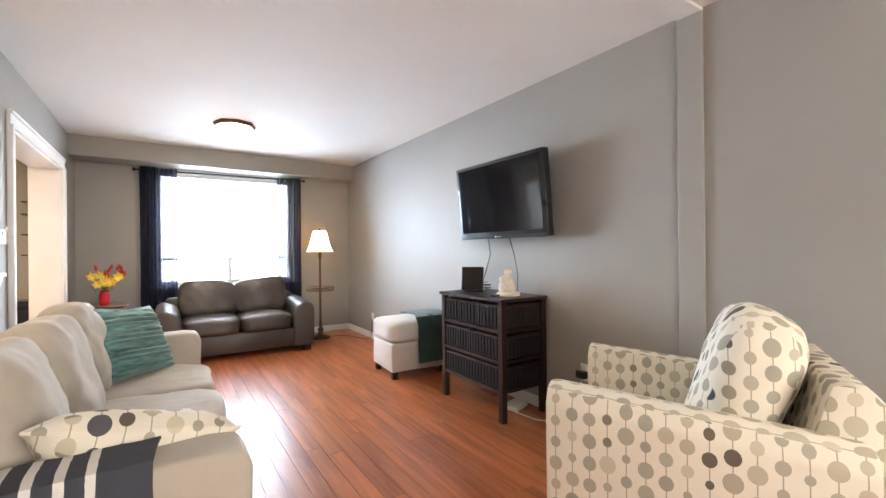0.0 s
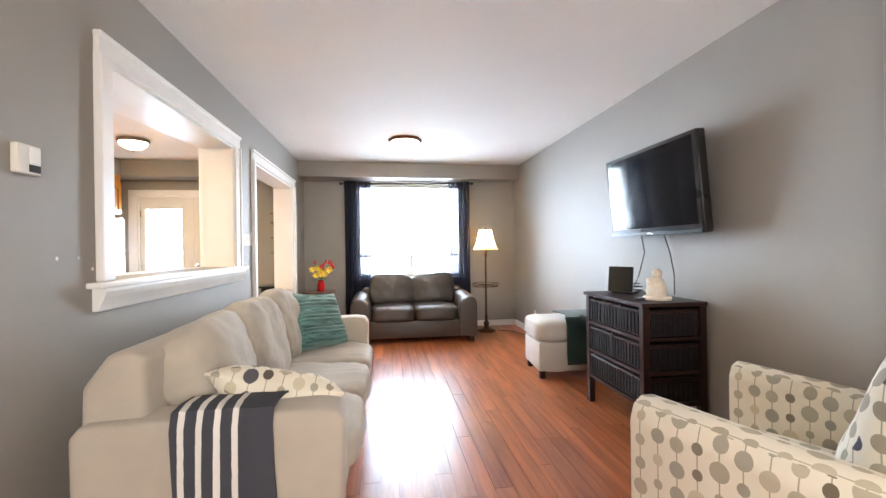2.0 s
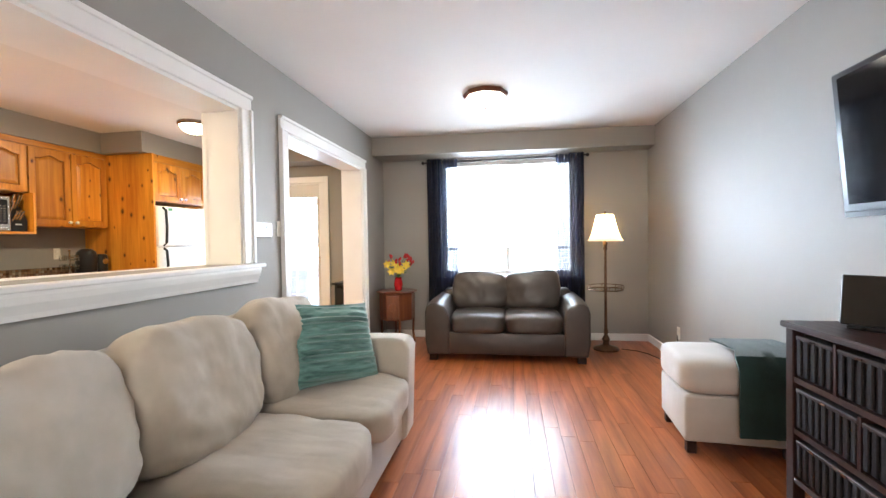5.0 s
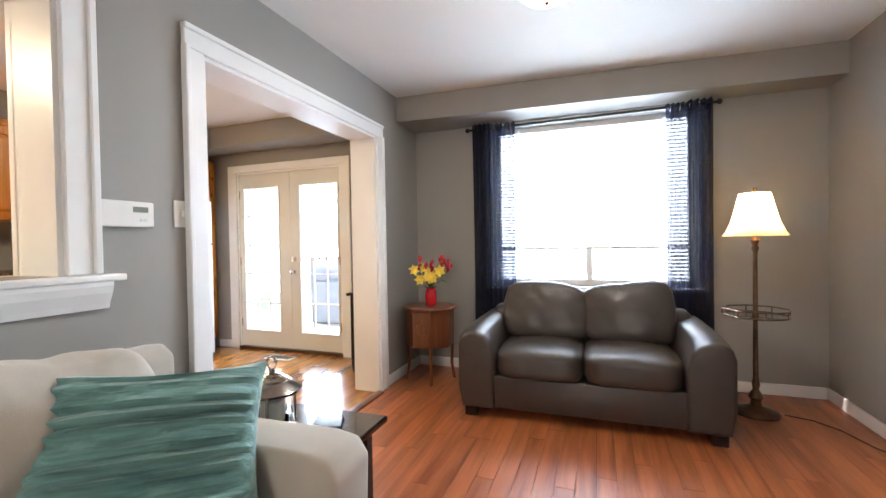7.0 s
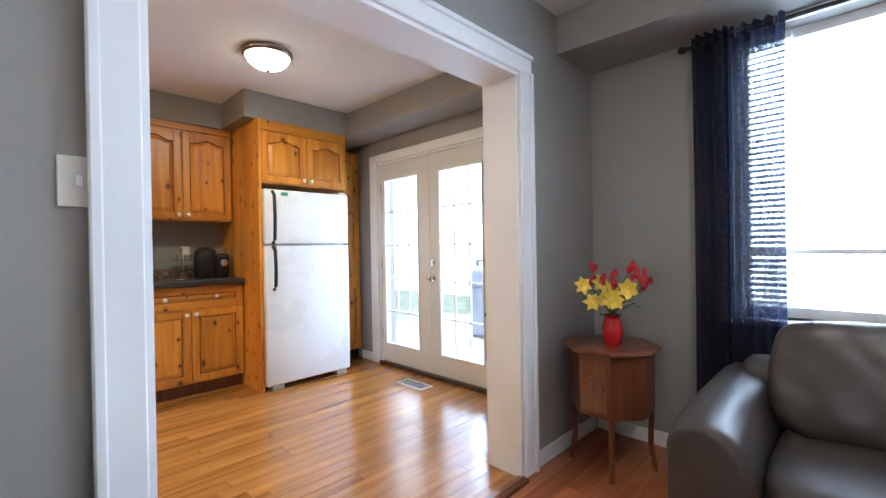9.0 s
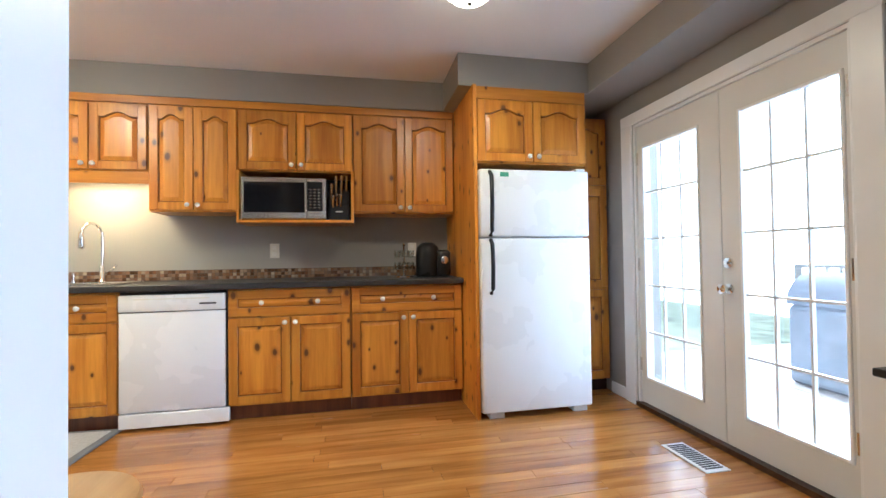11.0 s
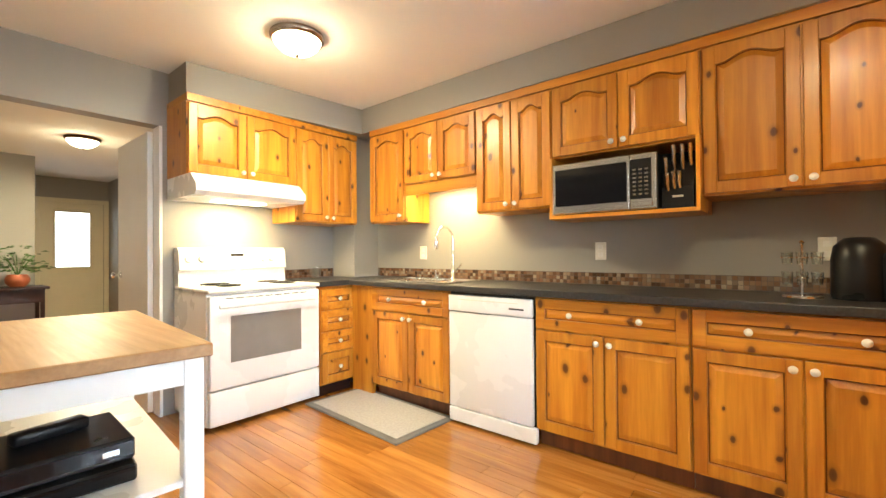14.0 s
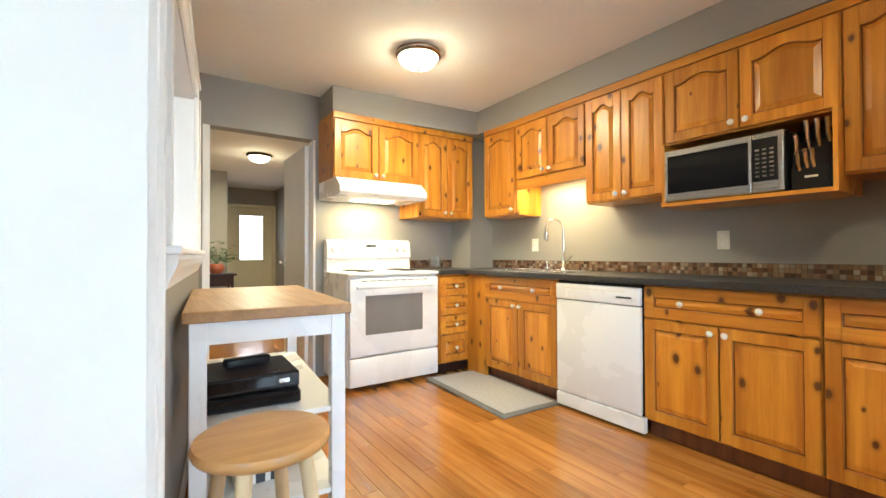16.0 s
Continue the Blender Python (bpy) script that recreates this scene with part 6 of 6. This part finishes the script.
end_table()
th = thing("thermostat", "white digital wall thermostat", "thermostat")
part("case", box(LX0, 3.655, 1.25, LX0 + 0.03, 3.845, 1.345, 0.006, 2), KNOBW, th)
part("display", box(LX0 + 0.0302, 3.765, 1.305, LX0 + 0.032, 3.82, 1.325), mat_plain("grey_display", (0.20, 0.22, 0.17), 0.3, bmp=0), th)
for k in range(2):
    part("button", box(LX0 + 0.0302, 3.79 + k * 0.016, 1.272, LX0 + 0.033, 3.80 + k * 0.016, 1.28), PLATE, th)
outlet("light_switch", "ivory double toggle light switch plate", pose(LX0, 3.98, 1.31, 0, 0, 90), 0.07, 0.11, PLATE, "switch")
dt = thing("wall_detector", "white wall detector with a small dark grille", "detector")
part("case", box(LX0, 1.545, 1.467, LX0 + 0.025, 1.64, 1.565, 0.006, 2), PLATE, dt)
part("grille", box(LX0 + 0.0252, 1.588, 1.475, LX0 + 0.027, 1.634, 1.50), BLACK, dt)
part("label_strip", box(LX0 + 0.0252, 1.588, 1.505, LX0 + 0.027, 1.634, 1.555), KNOBW, dt)

for y, z in ((1.737, 1.186), (1.846, 1.186), (1.925, 1.14)):
    solo("filler_patch", lathe(bmesh.new(), [(0.008, 0), (0.007, 0.001), (0, 0.001)], 8), WHITE, "small white filler spot on the grey wall", "wall patch", False, pose(LX0, y, z, 0, 90), "filler spots")
# ---- kitchen side of the partition ----
def cart():
    t = thing("kitchen_cart", "white kitchen cart with a butcher-block top and shelves", "kitchen cart", pose(-0.983, 2.84, 0, 0, 0, -5))
    W, L, H = 0.58, 1.15, 0.865
    top = thing_top = part("top", box(-W / 2, -L / 2, H - 0.04, W / 2, L / 2, H, 0.004), BLOCK, t)
    for x in (-W / 2 + 0.02, W / 2 - 0.075):
        for y in (-L / 2 + 0.02, L / 2 - 0.075):
            part("leg", box(x, y, 0, x + 0.055, y + 0.055, H - 0.04, 0.003), ENAMEL, t)
    for x in (-W / 2 + 0.025, W / 2 - 0.045):
        part("side_apron", box(x, -L / 2 + 0.075, H - 0.12, x + 0.02, L / 2 - 0.075, H - 0.04), ENAMEL, t)
    for y in (-L / 2 + 0.025, L / 2 - 0.045):
        part("end_apron", box(-W / 2 + 0.075, y, H - 0.12, W / 2 - 0.075, y + 0.02, H - 0.04), ENAMEL, t)
    part("shelf", box(-W / 2 + 0.03, -L / 2 + 0.03, 0.44, W / 2 - 0.03, L / 2 - 0.03, 0.46), ENAMEL, t)
    part("shelf", box(-W / 2 + 0.03, -L / 2 + 0.03, 0.12, W / 2 - 0.03, L / 2 - 0.03, 0.14), ENAMEL, t)


cart()
stb = thing("set_top_box", "flat black set-top box under the disc player on the cart shelf", "set-top box", pose(-0.89, 3.11, 0.461, 0, 0, -6))
part("case", box(-0.19, -0.15, 0.004, 0.19, 0.17, 0.053, 0.006), BLACK, stb)
part("front_trim", box(-0.185, 0.1702, 0.012, 0.185, 0.173, 0.046), SCREEN, stb)
dv = thing("disc_player", "black slim disc player on the cart shelf", "disc player", pose(-0.90, 3.10, 0.515, 0, 0, -2))
part("case", box(-0.17, -0.16, 0.006, 0.17, 0.16, 0.07, 0.006), BLACK, dv)
part("front_trim", box(-0.165, 0.1602, 0.02, 0.165, 0.163, 0.06), SCREEN, dv)
part("button", box(-0.13, 0.163, 0.03, -0.09, 0.165, 0.045), STEEL, dv)
solo("power_brick", box(-0.09, -0.03, 0, 0.09, 0.03, 0.035, 0.008, 2), BLACK, "black power brick lying on the disc player", "adapter", True, pose(-0.90, 3.06, 0.586, 0, 0, 12))
for k in range(3):
    pts = [(-0.80 - 0.05 * k + 0.1 * math.sin(a + k), 3.16 + 0.1 * math.cos(a * 0.8 + k), 0.466 + 0.004 * k + 0.003 * a) for a in np.linspace(0, 5, 24)]
    solo("cable", tube(bmesh.new(), pts, 0.004, 6), CORD, "tangled black cable on the cart shelf", "cable", True, group="cart cables")
solo("striped_box", box(-0.10, -0.12, 0, 0.10, 0.12, 0.24, 0.01, 2), mat_stripes("striped_box_paper"), "dark striped box on the lower cart shelf", "box", True, pose(-0.93, 3.10, 0.141))


def stool():
    t = thing("stool", "round wooden stool with a varnished seat and pale legs", "stool", pose(-0.795, 3.925, 0))
    H = 0.62
    part("seat", lathe(bmesh.new(), [(0.14, H - 0.035), (0.156, H - 0.028), (0.161, H - 0.015), (0.155, H - 0.003), (0.13, H), (0, H - 0.004)], 36), STOOLW, t, smooth=True)
    for k in range(4):
        a = math.pi / 4 + k * math.pi / 2 + 0.2
        c, s = math.cos(a), math.sin(a)
        part("leg", tube(bmesh.new(), [(0.10 * c, 0.10 * s, H - 0.034), (0.185 * c, 0.185 * s, 0.0)], 0.018, 8), RAWW, t, smooth=True)
        b = a + math.pi / 2
        r, z = (0.152, 0.24) if k % 2 else (0.145, 0.30)
        part("rung", tube(bmesh.new(), [(r * c, r * s, z), (r * math.cos(b), r * math.sin(b), z)], 0.010, 8), RAWW, t, smooth=True)


stool()
# iron rack and dark cabinet by the french doors
rk = thing("wall_rack", "black wrought iron wall rack for papers", "rack")
for y in (5.90, 6.28):
    part("upright", tube(bmesh.new(), [(KX1 - 0.012, y, 1.15), (KX1 - 0.012, y, 1.72)], 0.008, 6), IRON, rk)
for z in (1.18, 1.38, 1.58, 1.70):
    part("shelf_bar", tube(bmesh.new(), [(KX1 - 0.012, 5.90, z), (KX1 - 0.12, 5.92, z), (KX1 - 0.12, 6.26, z), (KX1 - 0.012, 6.28, z)], 0.006, 6), IRON, rk)
solo("magazine", box(-0.012, -0.10, 0, 0.012, 0.10, 0.27, 0.002), WHITE, "white magazine standing in the iron rack", "magazine", False, pose(KX1 - 0.05, 6.08, 1.187, 0, 6))
dk = thing("dark_console", "narrow black console cabinet against the wall", "console")
part("body", box(-0.85, 6.03, 0.06, KX1 - 0.02, 6.35, 0.70, 0.006), BLACK, dk)
part("top", box(-0.88, 6.01, 0.70, KX1 - 0.015, 6.37, 0.725, 0.004), BLACK, dk)
for y in (6.05, 6.29):
    part("foot", box(-0.85, y, 0, -0.81, y + 0.04, 0.06), BLACK, dk)
    part("foot", box(-0.62, y, 0, -0.58, y + 0.04, 0.06), BLACK, dk)
outlet("light_switch", "ivory light switch plate beside the pass-through", pose(KX1, 3.92, 1.33, 0, 0, -90), 0.07, 0.115, PLATE, "switch")
outlet("light_switch", "ivory light switch plate beside the iron rack", pose(KX1, 5.76, 1.25, 0, 0, -90), 0.07, 0.11, PLATE, "switch")

# ---- hall ----
hd = tagged(new("door_2"), "white hall door standing open against the wall", "door", kind="structure")
part("door_leaf", box(-1.70, 0.52, 0.01, -1.665, 1.25, 2.03, 0.003), WHITE, hd)
part("knob", lathe(bmesh.new(), [(0.025, 0), (0.025, 0.006), (0.01, 0.012), (0.01, 0.035), (0.026, 0.05), (0.02, 0.066), (0, 0.07)], 14), CHROME, hd, smooth=True, m=pose(-1.665, 0.60, 0.98, 0, 90))
jm = tagged(new("hall_opening_lining"), "cream painted lining of the hall opening", "trim", kind="structure")
part("jamb", box(HALLX[1] - 0.05, KY0 - 0.124, 0, HALLX[1] - 0.001, KY0 + 0.004, HALLX[2] - 0.001), WHITE, jm)
part("jamb", box(HALLX[0] + 0.001, KY0 - 0.124, 0, HALLX[0] + 0.02, KY0 + 0.004, HALLX[2] - 0.001), WHITE, jm)
fd2 = tagged(new("door_3"), "cream front door with a rounded glass light", "door", kind="structure")
fd2.matrix_basis = pose(-0.05, 0, 0)
part("leaf", (lambda b: (bx(b, -2.58, -4.56, 0, -2.40, -4.51, 2.03), bx(b, -1.94, -4.56, 0, -1.76, -4.51, 2.03), bx(b, -2.40, -4.56, 0, -1.94, -4.51, 0.95), bx(b, -2.40, -4.56, 1.88, -1.94, -4.51, 2.03), b)[-1])(bmesh.new()), DOORY, fd2)
g = part("pane", box(-2.40, -4.54, 0.95, -1.94, -4.534, 1.88), GLASS, fd2)
g.visible_shadow = False
part("light_frame", (lambda b: (bx(b, -2.42, -4.512, 0.93, -2.39, -4.495, 1.90, 0.004), bx(b, -1.95, -4.512, 0.93, -1.92, -4.495, 1.90, 0.004), bx(b, -2.39, -4.512, 0.93, -1.95, -4.495, 0.96, 0.004), bx(b, -2.39, -4.512, 1.87, -1.95, -4.495, 1.90, 0.004), b)[-1])(bmesh.new()), DOORY, fd2)
part("knob", lathe(bmesh.new(), [(0.025, 0), (0.01, 0.01), (0.01, 0.035), (0.028, 0.05), (0.02, 0.07), (0, 0.072)], 14), PEWTER, fd2, smooth=True, m=pose(-1.83, -4.51, 0.98, -90))
for a, b in ((-2.66, -2.58), (-1.76, -1.68)):
    part("casing", box(a, -4.498, 0, b, -4.478, 2.10, 0.003), DOORY, fd2)
part("casing", box(-2.58, -4.498, 2.031, -1.76, -4.478, 2.10, 0.003), DOORY, fd2)
lamp("entry_daylight", "AREA", look((-2.17, -5.2, 1.4), (-2.17, 0, 1.4)), 30, (0.95, 0.97, 1.0), 1.4, 1.6)
for y0, y1 in ((-0.68, -0.6), (0.2, 0.28)):
    part("closet_casing", box(-2.70, y0, 0, -2.68, y1, 2.03), WHITE, hd)
pt = thing("hall_table", "dark wooden hall table", "table")
part("top", box(-1.62, -2.70, 0.74, -0.95, -2.2, 0.77, 0.005), ESP, pt)
part("drawer_box", box(-1.58, -2.69, 0.58, -0.99, -2.24, 0.74), ESP, pt)
for x in (-1.58, -1.03):
    for y in (-2.68, -2.28):
        part("leg", box(x, y, 0, x + 0.04, y + 0.04, 0.58), ESP, pt)
solo("plant_pot", lathe(bmesh.new(), [(0.07, 0), (0.11, 0.05), (0.115, 0.10), (0.09, 0.15), (0.08, 0.15), (0.0, 0.12)], 20, -1.36, -2.42, 0.771), TERRA, "round terracotta plant pot on the hall table", "plant pot", True)
pl = thing("potted_plant", "bushy green houseplant in the terracotta pot", "plant")
rnd = random.Random(9)
bm = bmesh.new()
for k in range(110):
    a, e, r = rnd.uniform(0, 2 * math.pi), rnd.uniform(0.2, 1.4), rnd.uniform(0.1, 0.36)
    p = Vector((-1.36 + r * math.cos(a) * math.cos(e), -2.42 + r * math.sin(a) * math.cos(e), 0.91 + r * math.sin(e)))
    d = Vector((math.cos(a), math.sin(a), 0.3)) * rnd.uniform(0.06, 0.11)
    s = Vector((-math.sin(a), math.cos(a), 0.1)) * 0.02
    bm.faces.new([bm.verts.new(c) for c in (p, p + d * 0.5 + s, p + d + Vector((0, 0, -0.03)), p + d * 0.5 - s)])
part("leaves", bm, LEAF, pl)
bm = bmesh.new()
for k in range(9):
    a = k * 0.7
    tube(bm, [(-1.36, -2.42, 0.90), (-1.36 + 0.08 * math.cos(a), -2.42 + 0.08 * math.sin(a), 1.05), (-1.36 + 0.16 * math.cos(a), -2.42 + 0.16 * math.sin(a), 1.15)], 0.004, 5)
part("stems", bm, LEAF, pl)


# ---- pieces of floors and backsplash ----
def plank_floor(name, label, x0, x1, y0, y1, width, length, material, piece, keep=300, skip=None):
    """Rows of planks along y; each plank its own piece while they last, the rest joined."""
    fl = tagged(new(name), label, "floor", kind="structure")
    rnd = random.Random(3)
    data = {}
    rest = bmesh.new()
    made = 0
    x = x0
    row = 0
    while x < x1 - 0.002:
        w = min(width, x1 - x)
        y = y0 - rnd.uniform(0, length * 0.9)
        while y < y1:
            ln = length * rnd.choice((0.7, 1.0, 1.0, 1.25))
            a, b = max(y, y0), min(y + ln, y1)
            y += ln
            if b - a < 0.01:
                continue
            g = 0.0009
            if made < keep:
                key = (round(w, 3), round(b - a, 3))
                if key not in data:
                    bm = box(g, g, -0.014, w - g, (b - a) - g, 0)
                    me = bpy.data.meshes.new(piece)
                    bm.to_mesh(me)
                    bm.free()
                    me.materials.append(material)
                    data[key] = me
                ob = new(piece, data[key])
                ob.parent = fl
                ob.matrix_basis = pose(x, a, 0)
                made += 1
            else:
                bx(rest, x + g, a + g, -0.014, x + w - g, b - g, 0)
        x += w
        row += 1
    if len(rest.verts):
        tagged(part("planks_beyond", rest, material, fl), kind="stuff")
    else:
        rest.free()
    return fl


plank_floor("floor_living", "reddish oak laminate plank floor", LX0, LX1, LY0, LY1, 0.095, 1.1, LAM, "plank")
plank_floor("floor_kitchen", "honey oak strip floor", KX0, LX0 - 0.0005, KY0 - 0.12, LY1, 0.082, 1.05, OAK, "strip")
plank_floor("floor_hall", "honey oak strip floor in the hall", -3.4, KX1, -4.5, KY0 - 0.1205, 0.082, 1.3, OAK, "strip")

bs = tagged(new("backsplash"), "narrow mosaic backsplash of small brown tiles", "backsplash", kind="structure")
part("grout_bed", box(KX0 + 0.001, 1.71, 0.921, KX0 + 0.006, 5.262, 1.0), GROUT, bs)
part("grout_bed", box(-3.165, KY0 + 0.001, 0.921, -2.615, KY0 + 0.006, 1.0), GROUT, bs)
tb = box(0, -0.0115, -0.0115, 0.005, 0.0115, 0.0115)
tm = bpy.data.meshes.new("tile")
tb.to_mesh(tm)
tb.free()
tm.materials.append(TILE)
rest = bmesh.new()
cnt = 0
yy = 5.248
while yy > 1.73:
    for k in range(3):
        if cnt < 300:
            o = new("tile", tm)
            o.parent = bs
            o.matrix_basis = pose(KX0 + 0.005, yy, 0.935 + 0.0255 * k)
            cnt += 1
        else:
            bx(rest, KX0 + 0.005, yy - 0.0115, 0.9235 + 0.0255 * k, KX0 + 0.010, yy + 0.0115, 0.9465 + 0.0255 * k)
    yy -= 0.0255
xx = -2.63
while xx > -3.15:
    for k in range(3):
        bx(rest, xx - 0.0115, KY0 + 0.005, 0.9235 + 0.0255 * k, xx + 0.0115, KY0 + 0.010, 0.9465 + 0.0255 * k)
    xx -= 0.0255
tagged(part("tiles_beyond", rest, TILE, bs), kind="stuff")
